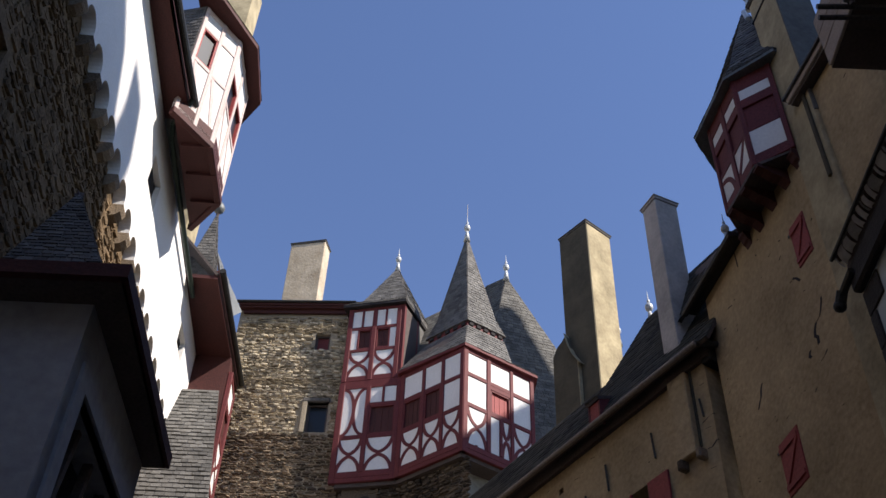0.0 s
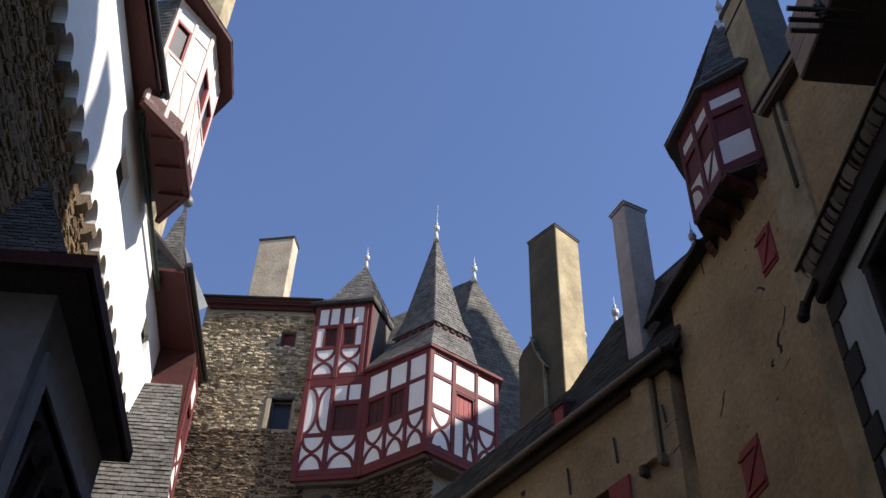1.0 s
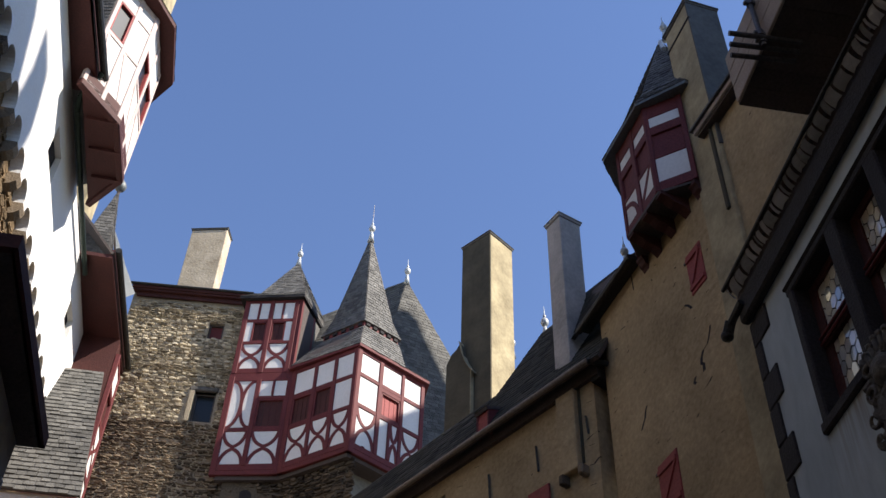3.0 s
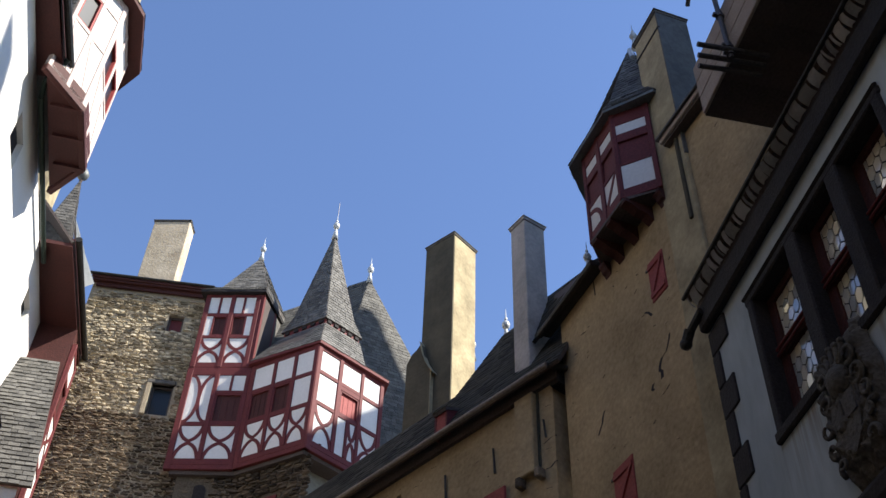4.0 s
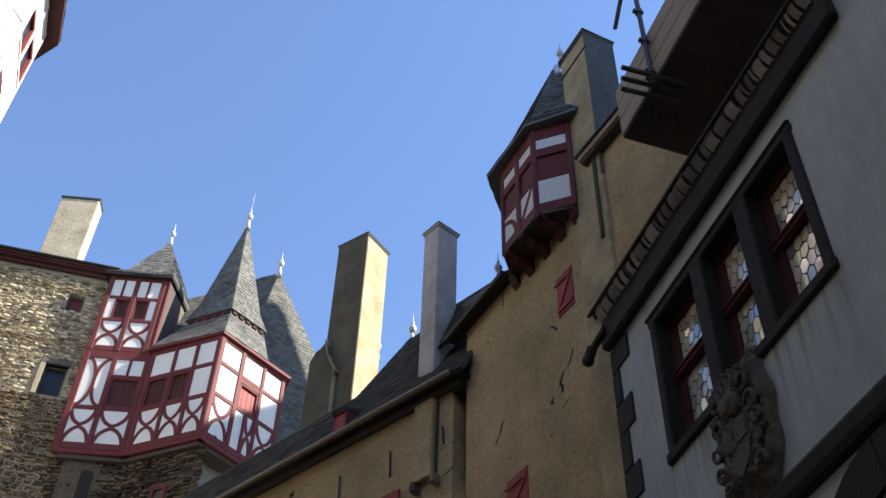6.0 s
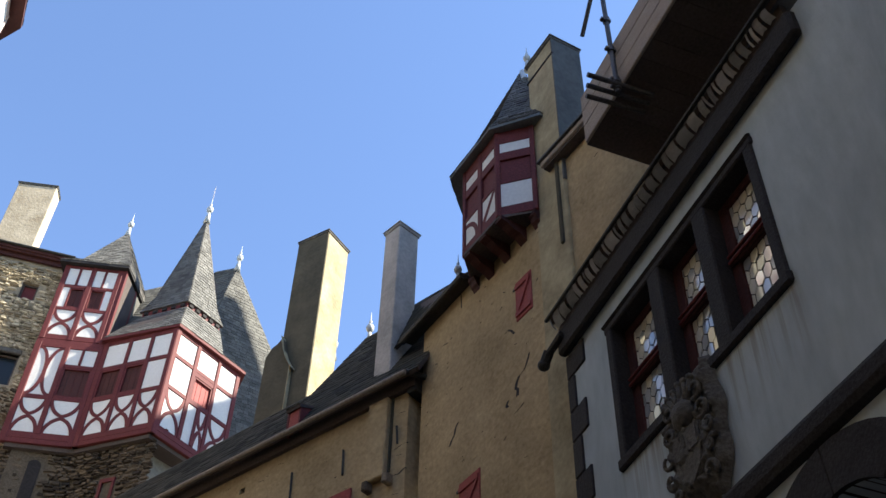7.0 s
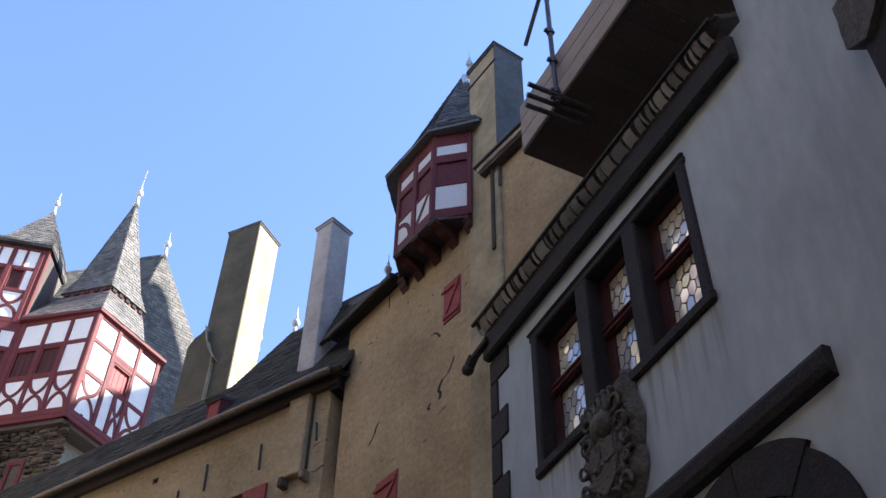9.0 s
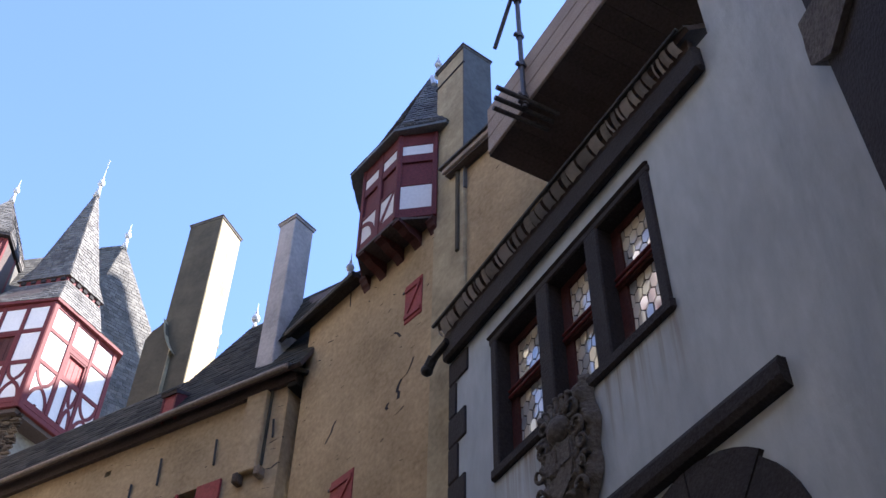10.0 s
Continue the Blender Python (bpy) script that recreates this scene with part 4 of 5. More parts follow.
def timber_grid(m, ln, posts, rails, cells, parent, pale=False, depth=0.10):
    """posts: (x0, x1); rails: (z0, z1, x0, x1); cells: (x0, x1, z0, z1, kind) in face coordinates."""
    mt = M_TIMBER_PALE if pale else M_TIMBER
    for x0, x1, z0, z1 in posts:
        fpart("post", boxed(x0, x1, -depth, 0.012, z0, z1, bevel=0.01), mt, parent, m)
    for z0, z1, x0, x1 in rails:
        fpart("rail", boxed(x0, x1, -depth, 0.0, z0, z1, bevel=0.01), mt, parent, m)
    for x0, x1, z0, z1, kind in cells:
        if kind in ("shutter", "red"):
            # Shutters off the sunlit face take darker boards, painting in their recess shade.
            sh = fpart("shutter", boxed(x0, x1, -depth - 0.02, -0.075, z0, z1), M_GLASS_DARK if pale else (M_SHUTTER if kind == "red" else M_TIMBER), parent, m)
            n = 0 if pale else max(2, round((x1 - x0) / 0.16))
            for k in range(n):
                b = boxed(x0 + (x1 - x0) * k / n + 0.006, x0 + (x1 - x0) * (k + 1) / n - 0.006, -0.075, -0.06, z0 + 0.01, z1 - 0.01)
                b.transform(m)
                part("board", b, M_SHUTTER if kind == "red" or pale else M_SOFFIT, sh)
            for xa, xb, za, zb in ((x0, x0 + 0.04, z0, z1), (x1 - 0.04, x1, z0, z1), (x0, x1, z1 - 0.04, z1), (x0, x1, z0, z0 + 0.03)):
                fpart("frame_strip", boxed(xa, xb, -0.08, -0.01, za, zb), M_SHUTTER if pale else mt, parent, m)
            continue
        fpart("infill_panel", boxed(x0, x1, -depth, -0.022, z0, z1), M_INFILL, parent, m)
        w, h, xc = x1 - x0, z1 - z0, (x0 + x1) / 2
        bm = bmesh.new()
        if kind == "cup":
            zc, e = (z0 + z1) / 2, 0.03
            for zz, ze in ((z1, zc + e), (z0, zc - e)):
                l1, l2 = limb((x0, zz), (xc, ze), 0.62), limb((x1, zz), (xc, ze), 0.62)
                fpart("curved_brace", band(bmesh.new(), l1 + l2[::-1][1:], 0.085, -depth, -0.006), mt, parent, m)
            bm.free()
        elif kind == "side":
            arc_band(bm, x0, (z0 + z1) / 2, w / 2, h / 2, -90, 90, 0.085, -depth, -0.008, 14)
            fpart("curved_brace", bm, mt, parent, m)
            bm = bmesh.new()
            arc_band(bm, x1, (z0 + z1) / 2, w / 2, h / 2, 90, 270, 0.085, -depth, -0.006, 14)
            fpart("curved_brace", bm, mt, parent, m)
        elif kind == "diag":
            prism(bm, [(x0, z0), (x0 + 0.09, z0), (x1, z1), (x1 - 0.09, z1)], -depth, -0.006)
            fpart("brace", bm, mt, parent, m)
        else:
            bm.free()


# sunlit face
Z0, Z3 = 15.3, 18.32
timber_grid(F_B3, 2.15,
            [(-0.13, 0.0, Z0, Z3), (-0.81, -0.69, 15.55, Z3), (-1.50, -1.40, 15.55, Z3), (-2.15, -2.03, Z0, Z3), (-1.15, -1.07, 15.58, 16.62), (-0.40 - 0.04, -0.40 + 0.04, 15.58, 15.6)],
            [(Z0, 15.42, -2.15, 0), (15.42, 15.58, -2.15, 0), (16.60, 16.72, -2.15, 0), (17.50, 17.62, -2.15, 0), (17.38, 17.51, -1.41, -0.80), (18.2, Z3, -2.15, 0)],
            [(-0.69, -0.13, 17.62, 18.2, ""), (-1.40, -0.81, 17.62, 18.2, ""), (-2.03, -1.50, 17.62, 18.2, ""),
             (-0.69, -0.13, 16.72, 17.5, ""), (-1.40, -0.81, 16.72, 17.38, "red"), (-2.03, -1.50, 16.72, 17.5, ""),
             (-0.69, -0.13, 15.58, 16.6, "cup"), (-1.07, -0.81, 15.58, 16.6, ""), (-1.40, -1.15, 15.58, 16.6, "cup"), (-2.03, -1.50, 15.58, 16.6, "cup")], bay)
# middle face
timber_grid(F_B2, 2.0,
            [(0.0, 0.12, Z0, Z3), (0.60, 0.70, 15.55, Z3), (1.20, 1.30, 15.55, Z3), (1.86, 2.0, Z0, Z3)],
            [(Z0, 15.42, 0, 2.0), (15.42, 15.58, 0, 2.0), (16.50, 16.62, 0, 2.0), (17.42, 17.54, 0, 2.0), (18.2, Z3, 0, 2.0)],
            [(0.12, 0.60, 17.54, 18.2, ""), (0.70, 1.20, 17.54, 18.2, ""), (1.30, 1.86, 17.54, 18.2, ""),
             (0.12, 0.60, 16.62, 17.42, ""), (0.70, 1.20, 16.62, 17.42, "shutter"), (1.30, 1.86, 16.62, 17.42, "shutter"),
             (0.12, 0.60, 15.58, 16.5, "cup"), (0.70, 1.20, 15.58, 16.5, "cup"), (1.30, 1.86, 15.58, 16.5, "cup")], bay)
# far face, two storeys
timber_grid(F_B1, 1.6,
            [(0.0, 0.10, Z0, 18.2), (0.76, 0.88, 15.55, 18.1), (1.45, 1.6, Z0, 18.2), (0.40, 0.46, 17.6, 18.05)],
            [(Z0, 15.42, 0, 1.6), (15.42, 15.60, 0, 1.6), (16.52, 16.64, 0, 1.6), (17.48, 17.58, 0.1, 0.8), (18.05, 18.30, 0, 1.6)],
            [(0.10, 0.40, 17.58, 18.05, ""), (0.46, 0.76, 17.58, 18.05, ""), (0.10, 0.76, 16.64, 17.48, "shutter"), (0.10, 0.76, 15.6, 16.52, "cup"),
             (0.88, 1.45, 16.64, 18.05, "side"), (0.88, 1.45, 15.6, 16.52, "cup")], bay)
turret = thing("timbered_upper_turret", F_B1, "narrow red and white timbered turret with slate cap", "turret")
ID = pose(0, 0, 0)
timber_grid(ID, 1.6,
            [(0.12, 0.24, 18.3, 20.78), (0.78, 0.90, 18.3, 20.78), (1.45, 1.58, 18.3, 20.78), (0.50, 0.56, 20.1, 20.7), (1.14, 1.20, 20.1, 20.7)],
            [(18.30, 18.46, 0.12, 1.58), (19.26, 19.36, 0.12, 1.58), (20.02, 20.12, 0.12, 1.58), (20.68, 20.78, 0.12, 1.58)],
            [(0.24, 0.50, 20.12, 20.68, ""), (0.56, 0.78, 20.12, 20.68, ""), (0.90, 1.14, 20.12, 20.68, ""), (1.20, 1.45, 20.12, 20.68, ""),
             (0.40, 0.78, 19.36, 20.02, "shutter"), (0.24, 0.40, 19.36, 20.02, ""), (0.90, 1.28, 19.36, 20.02, "shutter"), (1.28, 1.45, 19.36, 20.02, ""),
             (0.24, 0.78, 18.46, 19.26, "cup"), (0.90, 1.45, 18.46, 19.26, "cup")], turret)
part("core", boxed(0.2, 1.5, -1.6, -0.12, 18.2, 20.7), M_DARKWOOD, turret)
side = pose(0.12, 0, 0, 0, 0, -103)
for x0, x1 in ((0.0, 0.1), (0.75, 0.85), (1.6, 1.72)):
    fpart("side_post", boxed(x0, x1, -0.1, 0.0, 18.3, 20.78), M_TIMBER, turret, pose(0.12, 0, 0, 0, 0, -103) @ pose(0, 0, 0))
fpart("side_recess", boxed(0.1, 0.75, -0.1, -0.085, 18.3, 20.7), M_DARKWOOD, turret, side, "dark boarded recess")
fpart("side_panel", boxed(0.85, 1.6, -0.1, 0.02, 18.3, 20.7), M_SLATE, turret, side)
TE = [(1.72, 0.14), (-0.02, 0.14), (-0.42, -1.75), (1.62, -1.75)]
bm = bmesh.new()
slab(bm, TE, 20.76, 20.84)
part("eave_board", bm, M_BASALT, turret)
tap = (0.58, -0.85, 23.02)
TI = [(0.45 + (x - 0.45) * (0.62 if x > 0.45 else 0.92), -0.85 + (y + 0.85) * 0.80) for x, y in TE]
slated_roof(turret, [((*TE[i], 20.84), (*TE[(i + 1) % 4], 20.84), (*TI[(i + 1) % 4], 21.1), (*TI[i], 21.1)) for i in range(4)]
            + [((*TI[i], 21.1), (*TI[(i + 1) % 4], 21.1), tap, tap) for i in range(4)], seed=61, wide=0.16, high=0.11)
tw = F_B1 @ Vector(tap)
finial((tw.x, tw.y, tw.z - 0.05), 0.85, "pale zinc ball finial on the upper turret")

# bay eaves, skirt roof, louvre band and spire
A2, A3, A4 = grow(P2, 0.12), grow(P3, 0.07), grow(P4, 0.12)
AS = A3.lerp(A4, 0.64)
bm = bmesh.new()
slab(bm, [tuple(A2), tuple(A3), tuple(A4), (2.4, 23.5), (-1.0, 23.5)], 18.32, 18.40)
part("eave_board", bm, M_TIMBER, bay)
SC = Vector((0.70, 21.20))
near, right_, far_, left_ = Vector((0.71, 20.46)), Vector((1.68, 21.07)), Vector((0.70, 21.95)), Vector((-0.30, 21.32))


def p3(v, z):
    return (v.x, v.y, z)


slated_roof(bay, [(p3(A2, 18.40), p3(A3, 18.40), p3(near, 19.42), p3(left_, 19.42)),
                  (p3(A3, 18.40), p3(AS, 18.41), p3(right_, 19.42), p3(near, 19.42)),
                  (p3(AS, 18.41), (2.3, 22.6, 18.4), p3(far_, 19.42), p3(right_, 19.42)),
                  (p3(AS, 18.41), p3(A4, 18.41), (2.45, 21.5, 18.55), (1.95, 21.0, 18.55))], seed=70, wide=0.18, high=0.12)
bm = bmesh.new()
slab(bm, [tuple(SC + (v - SC) * 0.97) for v in (near, right_, far_, left_)], 19.2, 19.62)
part("louvre_band", bm, M_TIMBER, bay, "dark red louvre band")
for a, b in ((left_, near), (near, right_)):
    for k in range(5):
        t = (k + 0.5) / 5
        q = SC + (a.lerp(b, t) - SC) * 0.985
        ang = math.degrees(math.atan2((b - a).y, (b - a).x))
        fpart("louvre", boxed(-0.06, 0.06, -0.03, 0.03, 19.46, 19.55), M_DARK, bay, pose(q.x, q.y, 0, 0, 0, ang))
SB = [SC + (v - SC) * 1.05 for v in (left_, near, right_, far_)]
SM = [SC + (v - SC) * 0.79 for v in (left_, near, right_, far_)]
sapex = (0.67, 21.25, 23.50)
quads = []
for i in range(4):
    a, b, c, d = SB[i], SB[(i + 1) % 4], SM[(i + 1) % 4], SM[i]
    quads.append((p3(a, 19.58), p3(b, 19.58), p3(c, 20.15), p3(d, 20.15)))
    quads.append((p3(d, 20.15), p3(c, 20.15), sapex, sapex))
slated_roof(bay, quads, seed=80, wide=0.16, high=0.11)
finial((0.67, 21.25, 23.36), 0.95, "pale zinc ball finial with a long thin rod on the spire")
whole("lightning_rod", rod(bmesh.new(), (0.67, 21.25, 24.25), (0.67, 21.25, 24.8), 0.009, 6), M_STEEL, pose(0, 0, 0), "thin steel lightning rod on the spire finial", "rod")

# main roofs behind
back = thing("slate_hip_roof", pose(0, 0, 0), "steep weathered slate hip roof behind the bay", "roof")
ap, apl = (2.0, 23.9, 24.45), (1.40, 24.35, 24.45)
nb, rb, lb, fb = (0.88, 22.0, 17.0), (5.6, 24.8, 18.4), (-1.6, 25.4, 17.0), (4.2, 28.5, 17.0)
slated_roof(back, [(nb, rb, ap, ap), (lb, nb, ap, apl), (rb, fb, ap, ap)], seed=90, mat=M_SLATE_OLD)
part("gable_wall", slab(bmesh.new(), [(0.95, 22.3), (5.5, 24.9), (4.1, 28.3), (-1.4, 25.4)], 0, 16.9), M_CHIM_GREY, back)
finial((2.0, 23.9, 24.4), 1.0, "pale zinc ball finial on the hip roof")
ridge = thing("slate_ridge_roof", pose(0, 0, 0), "dark slate ridge roof between turret and spire", "roof")
slated_roof(ridge, [((-1.2, 21.9, 18.9), (0.5, 21.6, 19.3), (0.35, 22.6, 22.0), (-0.80, 22.6, 21.18))], seed=95, mat=M_SLATE_OLD)

# stone base under the bay, stones and mortar darkened to paint its shade
base = thing("stone_bay_base", pose(0, 0, 0), "rubble stone base below the timbered bay with arched niche", "wall")
B = [grow(p, -0.30) for p in (P1, P2, P3)]
bm = bmesh.new()
slab(bm, [tuple(B[0]), tuple(B[1]), tuple(B[2]), (B[2].x + 0.25, B[2].y + 0.5), (2.2, 23), (-2.4, 23)], 0, 15.28)
part("core", bm, M_MORTAR_SHADE, base)
bm = bmesh.new()
slab(bm, [(B[2].x + 0.16, B[2].y + 0.42), tuple(P4 - 0.1 * E3 + 0.5 * IN), (2.6, 23), (0.9, 23)], 0, 15.2)
part("plaster_wall", bm, M_CEMENT_PALE, base, "grey plastered wall under the bay")
for nm, fx, ln in (("niche", 0.72, 0.32), ("niche", 1.25, 0.22)):
    bm = bmesh.new()
    poly = [(fx - ln / 2, 14.0), (fx + ln / 2, 14.0)] + [(fx + ln / 2 * math.cos(radians(a)), 14.85 + ln / 2 * math.sin(radians(a))) for a in range(0, 181, 20)]
    prism(bm, poly, -0.5, -0.19)
    fpart(nm, bm, M_DARK, base, F_B1)
for xx in (0.95,):
    fpart("window_frame", holed_wall(bmesh.new(), [xx - 0.19, xx + 0.19], [13.6, 14.42], [(xx - 0.12, xx + 0.12, 13.7, 14.33)], 0.1, -0.20), M_TIMBER, base, F_B2)
    fpart("window_pane", boxed(xx - 0.12, xx + 0.12, -0.27, -0.25, 13.7, 14.33), M_GLASS, base, F_B2)



# ---- tall wall with the arched frieze ----
left = thing("frieze_house", F_L, "tall house with white upper wall over a round-arched stone frieze", "house")
part("stone_wall", holed_wall(bmesh.new(), [-24, 10], [0, 15.6], [(-7.9, -7.35, 11.9, 12.7), (-9.35, -9.2, 13.4, 13.6)], 0.5, -0.22), M_DARKSTONE, left)
part("window_backing", boxed(-8.0, -7.2, -0.8, -0.74, 11.7, 12.9), M_DARK, left)
SL = [(-14.35, -13.5, 16.62, 17.36), (-19.4, -18.6, 16.9, 17.5)]
part("white_wall", holed_wall(bmesh.new(), [-22.2, 10], [15.5, 18.25], SL, 0.5), M_WHITE, left)
part("slit_backing", boxed(-22, 0, -0.16, -0.12, 16.5, 17.8), M_DARK, left)
u = -22.0
while u < -5:
    bm = bmesh.new()
    c, r = u + 0.35, 0.25
    poly = [(u, 15.5), (u, 15.16), (c - r, 15.16)] + [(c + r * math.cos(radians(a)), 15.18 + r * math.sin(radians(a))) for a in range(180, -1, -15)] + [(c + r, 15.16), (u + 0.7, 15.16), (u + 0.7, 15.5)]
    prism(bm, poly, -0.22, 0.0)
    part("frieze_arch", bm, M_WHITE, left)
    bm = bmesh.new()
    prism(bm, [(-0.22, 15.16), (0.0, 15.16), (0.02, 15.08), (-0.02, 14.98), (-0.10, 14.90), (-0.22, 14.86)], -0.11, 0.11)
    bm.transform(Matrix.Translation((u, 0, 0)) @ pose(0, 0, 0, 0, 0, 90))
    part("corbel", bm, M_STONE_BROWN, left)
    u += 0.7
# eaves: outer line runs straight along the court
bm = bmesh.new()


def lw(x, y, z):
    """From the plan to this wall's frame."""
    return F_L.inverted() @ Vector((x, y, z))


for y0, y1 in ((-6.0, 13.3), (17.9, 22.1)):
    a, b = lw(-5.15, y0, 0), lw(-5.15, y1, 0)
    slab(bm, [(a.x, 0.0), (a.x, a.y), (b.x, b.y), (b.x, 0.0)], 18.24, 18.34)
    slab(bm, [(a.x, a.y - 0.1), (a.x, a.y), (b.x, b.y), (b.x, b.y - 0.1)], 18.34, 18.50)
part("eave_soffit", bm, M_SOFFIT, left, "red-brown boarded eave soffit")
for y0, y1 in ((-6.0, 13.1), (17.85, 22.1)):
    a, b = lw(-5.06, y0, 18.46), lw(-5.06, y1, 18.46)
    part("gutter", rod(bmesh.new(), a, b, 0.075, 10), M_DARKMETAL, left)
    a, b = lw(-5.15, y0, 18.36), lw(-5.15, y1, 18.36)
    c, d = lw(-8.5, y1, 22.5), lw(-8.5, y0, 22.5)
    slated_roof(left, [(a, b, c, d)], seed=int(100 + y1))
bm = bmesh.new()
rod(bm, (-12.9, 0.55, 18.4), (-13.3, 0.2, 18.1), 0.055, 10)
rod(bm, (-13.3, 0.2, 18.1), (-13.6, 0.16, 17.98), 0.055, 10)
rod(bm, (-13.6, 0.16, 17.98), (-18.4, 0.14, 18.1), 0.055, 10)
part("downpipe", bm, M_GREENMETAL, left, "green-black sloping rainwater pipe")

# timbered oriel above the eave
ori = thing("timbered_oriel", F_L, "pale timbered oriel with weathered red posts and dark slate eave", "oriel")
OW = [(-5.31, 12.71), (-4.67, 13.6), (-4.69, 15.1), (-5.39, 15.9)]     # plan corners
OP = [tuple(lw(x, y, 0).xy) for x, y in OW]
OI = [tuple(lw(x - 0.1, y + d, 0).xy) for (x, y), d in zip(OW, (0.12, 0.08, -0.06, -0.12))]
wall_a, wall_b = tuple(lw(-6.2, 12.9, 0).xy), tuple(lw(-5.9, 16.0, 0).xy)
bm = bmesh.new()
slab(bm, [wall_a] + OI + [wall_b], 18.36, 21.4)
part("core", bm, M_SLATE, ori)
for a, b in zip(OP[::-1], OP[::-1][1:]):
    m, ln = face_frame(a, b)
    wide_ = abs(ln - 1.09) < 0.08
    if wide_:
        posts = [(0, 0.09, 17.9, 21.45), (0.48, 0.58, 17.9, 21.45), (ln - 0.09, ln, 17.9, 21.45)]
        rails = [(17.9, 18.04, 0, ln), (19.58, 19.69, 0, 0.5), (20.76, 20.86, 0, ln), (19.60, 19.72, 0.55, ln), (21.3, 21.45, 0, ln)]
        cells = [(0.09, 0.48, 20.86, 21.3, ""), (0.09, 0.48, 19.69, 20.76, ""), (0.09, 0.48, 18.04, 19.58, "diag"),
                 (0.58, ln - 0.09, 20.86, 21.3, ""), (0.58, ln - 0.09, 19.72, 20.76, "shutter"), (0.58, ln - 0.09, 18.04, 19.6, "diag")]
    else:
        n = 2
        posts = [(max(0, k * ln / n - 0.06), min(ln, k * ln / n + 0.06), 17.9, 21.45) for k in range(n + 1)]
        rails = [(17.9, 18.04, 0, ln), (19.35, 19.46, 0, ln), (20.40, 20.50, 0, ln), (21.3, 21.45, 0, ln)]
        cells = []
        for k in range(n):
            x0, x1 = k * ln / n + 0.06, (k + 1) * ln / n - 0.06
            cells += [(x0, x1, 18.04, 19.35, "diag"), (x0, x1, 19.46, 20.40, "shutter"), (x0, x1, 20.50, 21.3, "")]
    timber_grid(m, ln, posts, rails, cells, ori, pale=True)
OE = [tuple(lw(x, y, 0).xy) for x, y in ((-5.5, 12.3), (-4.95, 12.55), (-4.34, 13.75), (-4.42, 15.3), (-5.4, 16.5))]
bm = bmesh.new()
slab(bm, OE, 21.45, 21.58)
part("eave_board", bm, M_SOFFIT, ori, "dark red-brown oriel eave")
ca, cb = lw(-6.2, 12.9, 0), lw(-5.33, 12.70, 0)
slated_roof(ori, [((ca.x, ca.y, 18.4), (cb.x, cb.y, 18.4), (cb.x, cb.y, 21.45), (ca.x, ca.y, 21.45))], name="slate_hanging", seed=125, wide=0.16, high=0.12)
oap = (-14.5, -1.2, 26.5)
slated_roof(ori, [((*a, 21.58), (*b, 21.58), oap, oap) for a, b in zip(OE, OE[1:])], seed=120)
bm = bmesh.new()
in_a, in_b = tuple(lw(-5.32, 13.3, 0).xy), tuple(lw(-5.42, 15.85, 0).xy)
slab(bm, [in_a] + OP + [in_b], 17.80, 18.24)
part("soffit", bm, M_SOFFIT, ori, "red-brown boarded oriel soffit")
for a, b in zip(OP[::-1], OP[::-1][1:]):
    m, ln = face_frame(a, b)
    fpart("soffit_beam", boxed(-0.02, ln + 0.02, -0.10, 0.03, 17.74, 17.92, bevel=0.02), M_SOFFIT, ori, m)
for f in (0.0, 0.5, 1.0):
    p = Vector(OP[1]).lerp(Vector(OP[2]), f)
    bm = bmesh.new()
    slab(bm, [(p.x - 0.05, p.y - 0.6), (p.x - 0.05, p.y), (p.x + 0.05, p.y), (p.x + 0.05, p.y - 0.6)], 17.72, 17.82)
    part("soffit_joist", bm, M_SOFFIT, ori)
tw_ = thing("ochre_stack", pose(-6.55, 19.3, 0), "ochre rendered stack rising behind the oriel", "chimney")
part("shaft", boxed(-1.2, 0.0, -0.4, 0.6, 17.9, 33.0, bevel=0.02), M_CHIM, tw_)

# small spire beyond, and the timbered corner at the far end
sp = thing("slate_turret_roof", pose(-5.75, 18.6, 0), "narrow slate turret roof beside the eave", "roof")
q4 = [(0.42, -0.42), (0.42, 0.42), (-0.42, 0.42), (-0.42, -0.42)]
slated_roof(sp, [((*q4[i - 1], 18.35), (*q4[i], 18.35), (0, 0, 21.2), (0, 0, 21.2)) for i in range(4)], seed=130, wide=0.16, high=0.11)
part("ball", lathe(bmesh.new(), [(0.02, 21.15), (0.12, 21.25), (0.15, 21.36), (0.1, 21.48), (0.02, 21.6)]), M_LEADGREY, sp, smooth=True)
sheet = thing("sheet_roof", pose(0, 0, 0), "pale weathered metal sheet roof swept down to the eave", "roof")
slated_roof(sheet, [((-5.63, 20.0, 20.09), (-5.60, 20.6, 20.65), (-6.0, 20.2, 21.39), (-6.0, 20.2, 21.39)),
                    ((-5.27, 19.8, 18.68), (-5.15, 20.8, 19.82), (-5.60, 20.6, 20.65), (-5.63, 20.0, 20.09))], name="sheet_cover", seed=133, wide=0.5, high=0.6, mat=M_LEADGREY)
corner = thing("timbered_corner", frame_at(-5.09, 21.7, -86), "narrow red and white timbered corner under a dark eave", "bay")
timber_grid(ID, 0.95, [(-0.05, 0.09, 12, 17.8), (0.86, 0.96, 12, 17.8)], [(z, z + 0.14, 0, 0.95) for z in (12.2, 13.6, 14.6, 15.9, 16.9, 17.66)],
            [(0.09, 0.86, 12.34, 13.6, "cup"), (0.09, 0.86, 13.74, 14.6, ""), (0.09, 0.86, 14.74, 15.9, "cup"),
             (0.09, 0.86, 16.04, 16.9, "shutter"), (0.09, 0.86, 17.04, 17.66, "")], corner)
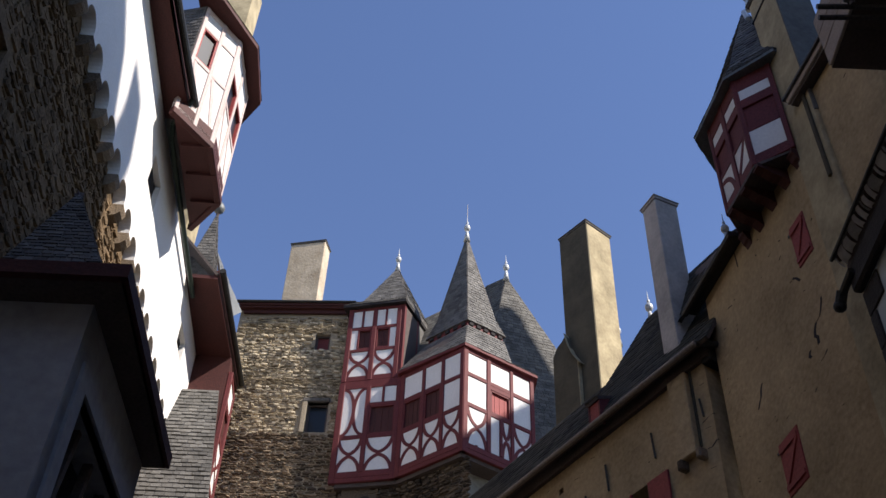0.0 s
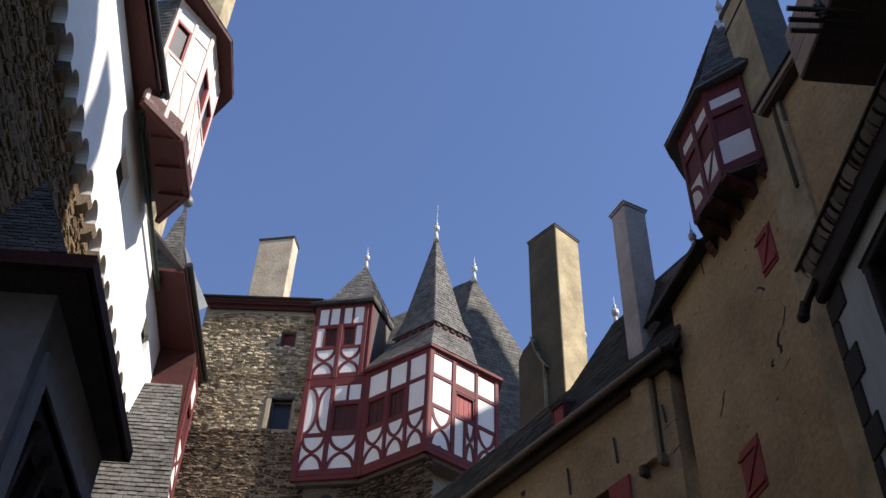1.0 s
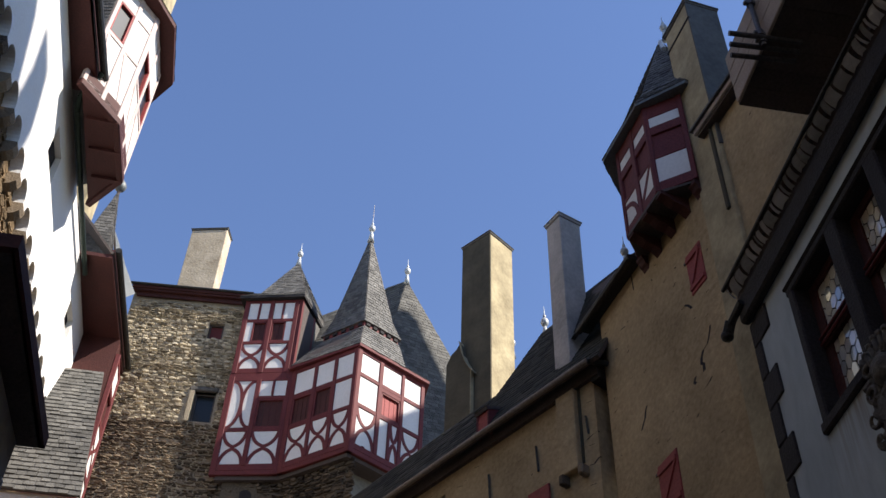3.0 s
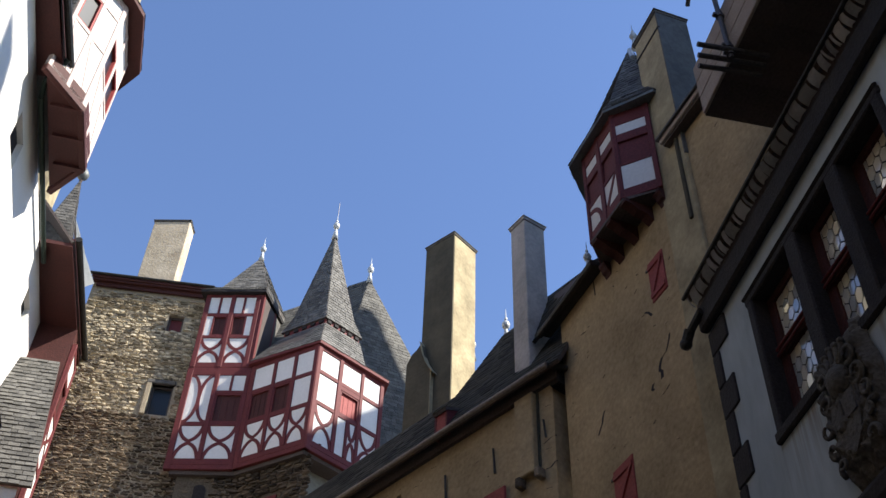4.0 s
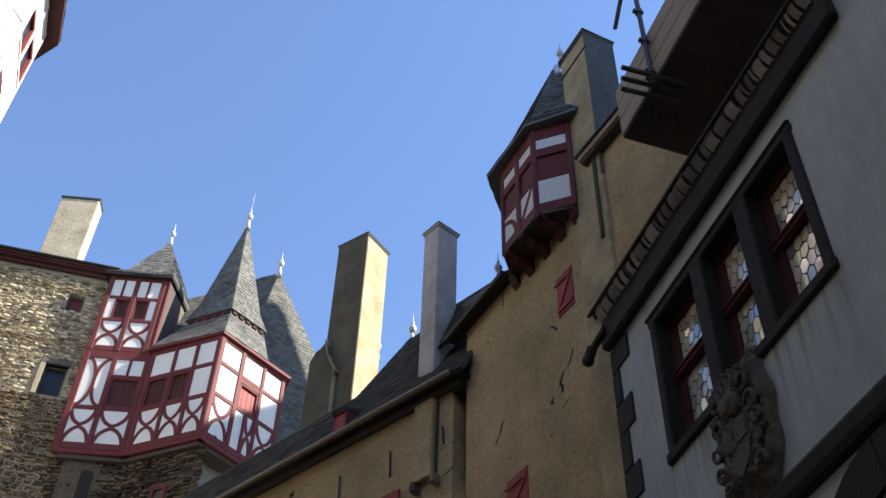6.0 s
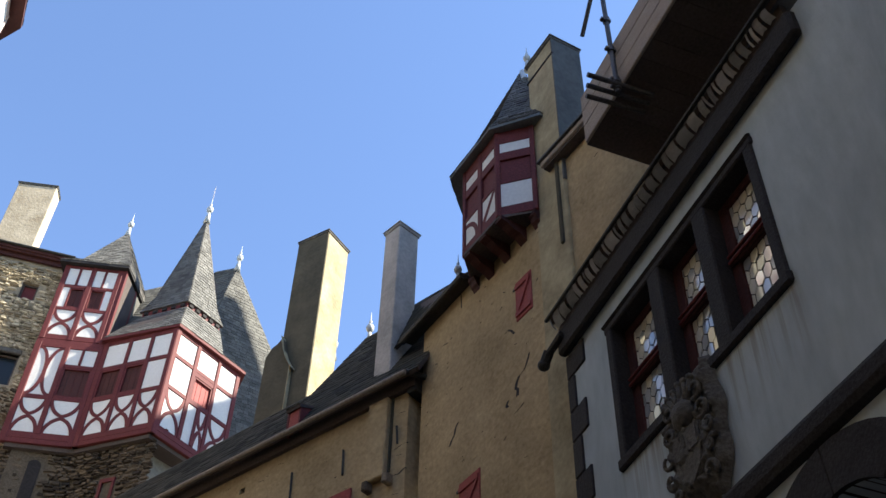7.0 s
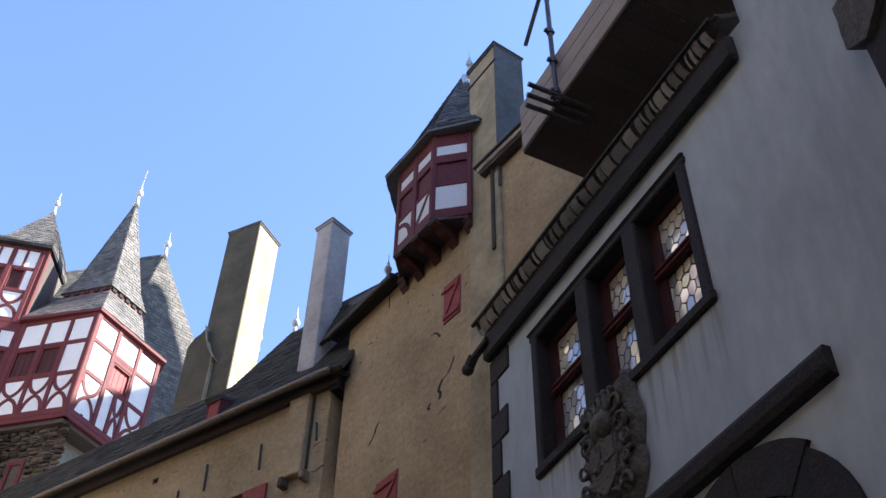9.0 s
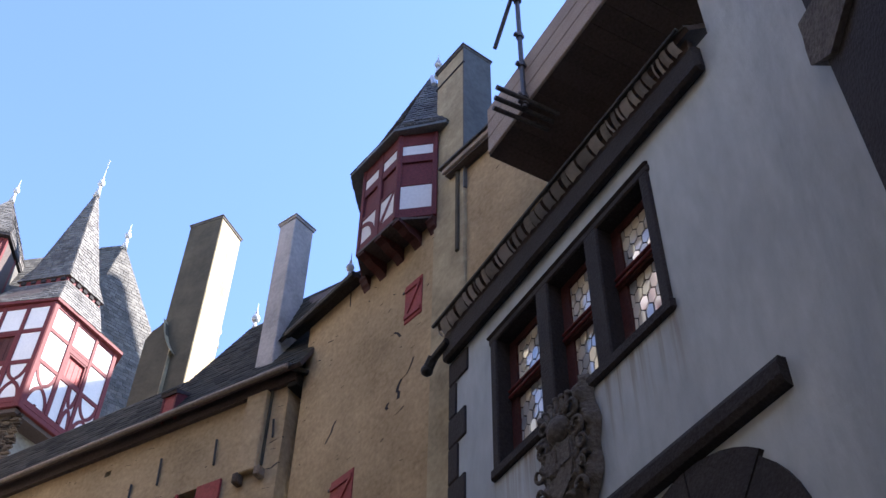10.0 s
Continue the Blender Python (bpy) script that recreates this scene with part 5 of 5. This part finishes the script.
part("core", boxed(-0.6, 0.95, -1.2, -0.11, 0, 18.24), M_SOFFIT, corner)

# lean-to slate roof on the long wall
lean = thing("lean_to_roof", pose(0, 0, 0), "sunlit grey slate lean-to roof against the white wall", "roof")
slated_roof(lean, [((-6.05, 17.9, 12.2), (-4.25, 17.9, 12.2), (-5.12, 20.2, 16.8), (-6.05, 20.2, 16.8))], seed=140, wide=0.2, high=0.16, lift=0.018)
part("wall", slab(bmesh.new(), [(-6.1, 18.0), (-4.5, 18.0), (-5.2, 20.3), (-6.1, 20.3)], 0, 12.2), M_WHITE, lean)

# ---- dark porch house in the foreground ----
porch = thing("porch_house", pose(0, 0, 0), "grey plastered porch house with deep dark eaves and pyramid roof", "house")
bm = bmesh.new()
part("front_wall", boxed(-6.0, -2.84, 6.57, 6.87, 0, 7.36), M_PORCH, porch)
fs = pose(-2.84, 6.6, 0, 0, 0, -90)
bm = holed_wall(bmesh.new(), [-2.3, 0.0], [0, 7.36], [(-2.1, -0.32, 4.6, 6.72)], 0.3, 0.0)
fpart("side_wall", bm, M_PORCH, porch, fs)
part("interior_backing", boxed(-3.8, -3.6, 6.9, 9.1, 4, 7.3), M_DARK, porch)
for k in range(4):
    x = -0.45 - k * 0.5
    bm = bmesh.new()
    prism(bm, [(x, 4.6), (x - 0.07, 4.6), (x - 0.45, 6.72), (x - 0.38, 6.72)], -0.2, -0.12)
    fpart("window_bar", bm, M_DARKWOOD, porch, fs)
fpart("surround", holed_wall(bmesh.new(), [-2.25, -0.14], [4.5, 6.90], [(-2.1, -0.32, 4.5, 6.72)], 0.1, 0.03), M_PORCH, porch, fs)
bm = bmesh.new()
slab(bm, [(-6, 6.28), (-2.54, 6.28), (-2.61, 8.95), (-6, 8.95)], 7.36, 7.42)
part("eave_soffit", bm, M_DARKWOOD, porch, "dark boarded eave soffit")
bm = bmesh.new()
box(bm, -6, -2.50, 6.215, 6.29, 7.36, 7.50)
slab(bm, [(-2.56, 6.22), (-2.50, 6.22), (-2.58, 8.95), (-2.64, 8.95)], 7.36, 7.50)
part("eave_board", bm, M_SOFFIT, porch)
hp = (-3.52, 6.95, 9.12)
c4 = [(-3.62, 6.27), (-2.73, 6.27), (-2.80, 7.35), (-3.62, 7.35)]
slated_roof(porch, [((*c4[i], 7.46), (*c4[(i + 1) % 4], 7.46), hp, hp) for i in range(4)], seed=150, wide=0.12, high=0.075)
part("flat_cover", boxed(-6.0, -2.6, 6.30, 8.93, 7.42, 7.46), M_LEADGREY, porch, "grey sheet metal over the eave")
part("rear_wall", boxed(-6.0, -2.84, 8.7, 8.9, 0, 7.36), M_PORCH, porch)


# ---- rubble stones, laid piece by piece ----
def stone_mesh(name, w, h, seed, mat):
    r = random.Random(seed)
    bm = bmesh.new()
    n = 7
    poly = []
    for i in range(n):
        a = 2 * math.pi * (i + r.uniform(-0.25, 0.25)) / n
        ca, sa = math.cos(a), math.sin(a)
        poly.append((0.5 * w * math.copysign(abs(ca) ** 0.6, ca), 0.5 * h * math.copysign(abs(sa) ** 0.6, sa)))
    f = [bm.verts.new((x * 0.84, 0.015 + r.uniform(0, 0.025), z * 0.8)) for x, z in poly]
    k = [bm.verts.new((x, -0.03, z)) for x, z in poly]
    bm.faces.new(f[::-1])
    for i in range(n):
        bm.faces.new((f[i], f[(i + 1) % n], k[(i + 1) % n], k[i]))
    return mesh_of(name, bm, mat)


def lay_stones(parent, m, x0, x1, z0, z1, y, holes, single, mat, seed, wmin=0.14, wmax=0.40, hmin=0.06, hmax=0.13):
    """Courses of stones over a face; those inside single (x0, x1, z0, z1) are objects, the others one joined part."""
    r = random.Random(seed)
    stock = [(w, h, stone_mesh("stone", w, h, seed * 50 + i, mat)) for i, (w, h) in enumerate([(wmin + (wmax - wmin) * a / 4, hmin + (hmax - hmin) * b / 2) for a in range(5) for b in range(3)])]
    verts, faces, count = [], [], 0
    z = z0
    while z < z1:
        h = r.choice((hmin, (hmin + hmax) / 2, hmax, hmin))
        x = x0 + r.uniform(-0.1, 0.0)
        while x < x1:
            w = r.uniform(wmin, wmax)
            cx_, cz_ = x + w / 2, z + h / 2 + r.uniform(-0.02, 0.02)
            x += w + 0.012
            if cx_ + w / 2 > x1 or any(a - w / 2 < cx_ < b + w / 2 and c - h / 2 < cz_ < d + h / 2 for a, b, c, d in holes):
                continue
            w0, h0, me = min(stock, key=lambda q: abs(q[0] - w) + 2 * abs(q[1] - h))
            mm = m @ pose(cx_, y + r.uniform(-0.03, 0.02), cz_, 0, r.uniform(-7, 7), 0) @ Matrix.Diagonal((w / w0, 1, h / h0, 1))
            if single and count < 300 and single[0] < cx_ < single[1] and single[2] < cz_ < single[3]:
                ob = new("stone", me)
                ob.parent = parent
                ob.matrix_basis = mm
                count += 1
            else:
                base_ = len(verts)
                verts += [mm @ v.co for v in me.vertices]
                faces += [[base_ + i for i in p.vertices] for p in me.polygons]
        z += h + 0.008
    if verts:
        me = bpy.data.meshes.new("rubble")
        me.from_pydata(verts, [], faces)
        me.materials.append(mat)
        ob = new("rubble", me)
        ob.parent = parent
        tagged(ob, kind="stuff")


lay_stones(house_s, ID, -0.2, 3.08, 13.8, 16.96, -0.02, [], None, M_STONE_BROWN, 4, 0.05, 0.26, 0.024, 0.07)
lay_stones(house_s, ID, -0.2, 3.08, 16.95, 20.78, -0.02, [(0.30, 1.02, 16.98, 18.06), S_HOLES[0]], (0.9, 2.9, 17.6, 20.3), M_STONE, 3, 0.05, 0.24, 0.026, 0.075)
for fr, x0, x1, sd in ((F_B1, -0.1, 1.7, 5), (F_B2, 0.0, 2.05, 6)):
    lay_stones(base, fr, x0, x1, 13.0, 15.26, -0.20, [(0.55, 0.89, 13.9, 15.05), (1.13, 1.77, 13.4, 14.4)] if sd == 5 else [(0.74, 1.16, 13.5, 14.5)], None, M_STONE_SHADE, sd, 0.08, 0.28, 0.04, 0.09)
lay_stones(left, ID, -16.0, -6.4, 8.5, 15.1, -0.22, [(-8.0, -7.25, 11.8, 12.8)], (-13.4, -10.5, 13.2, 15.0), M_DARKSTONE, 8, 0.10, 0.36, 0.05, 0.13)
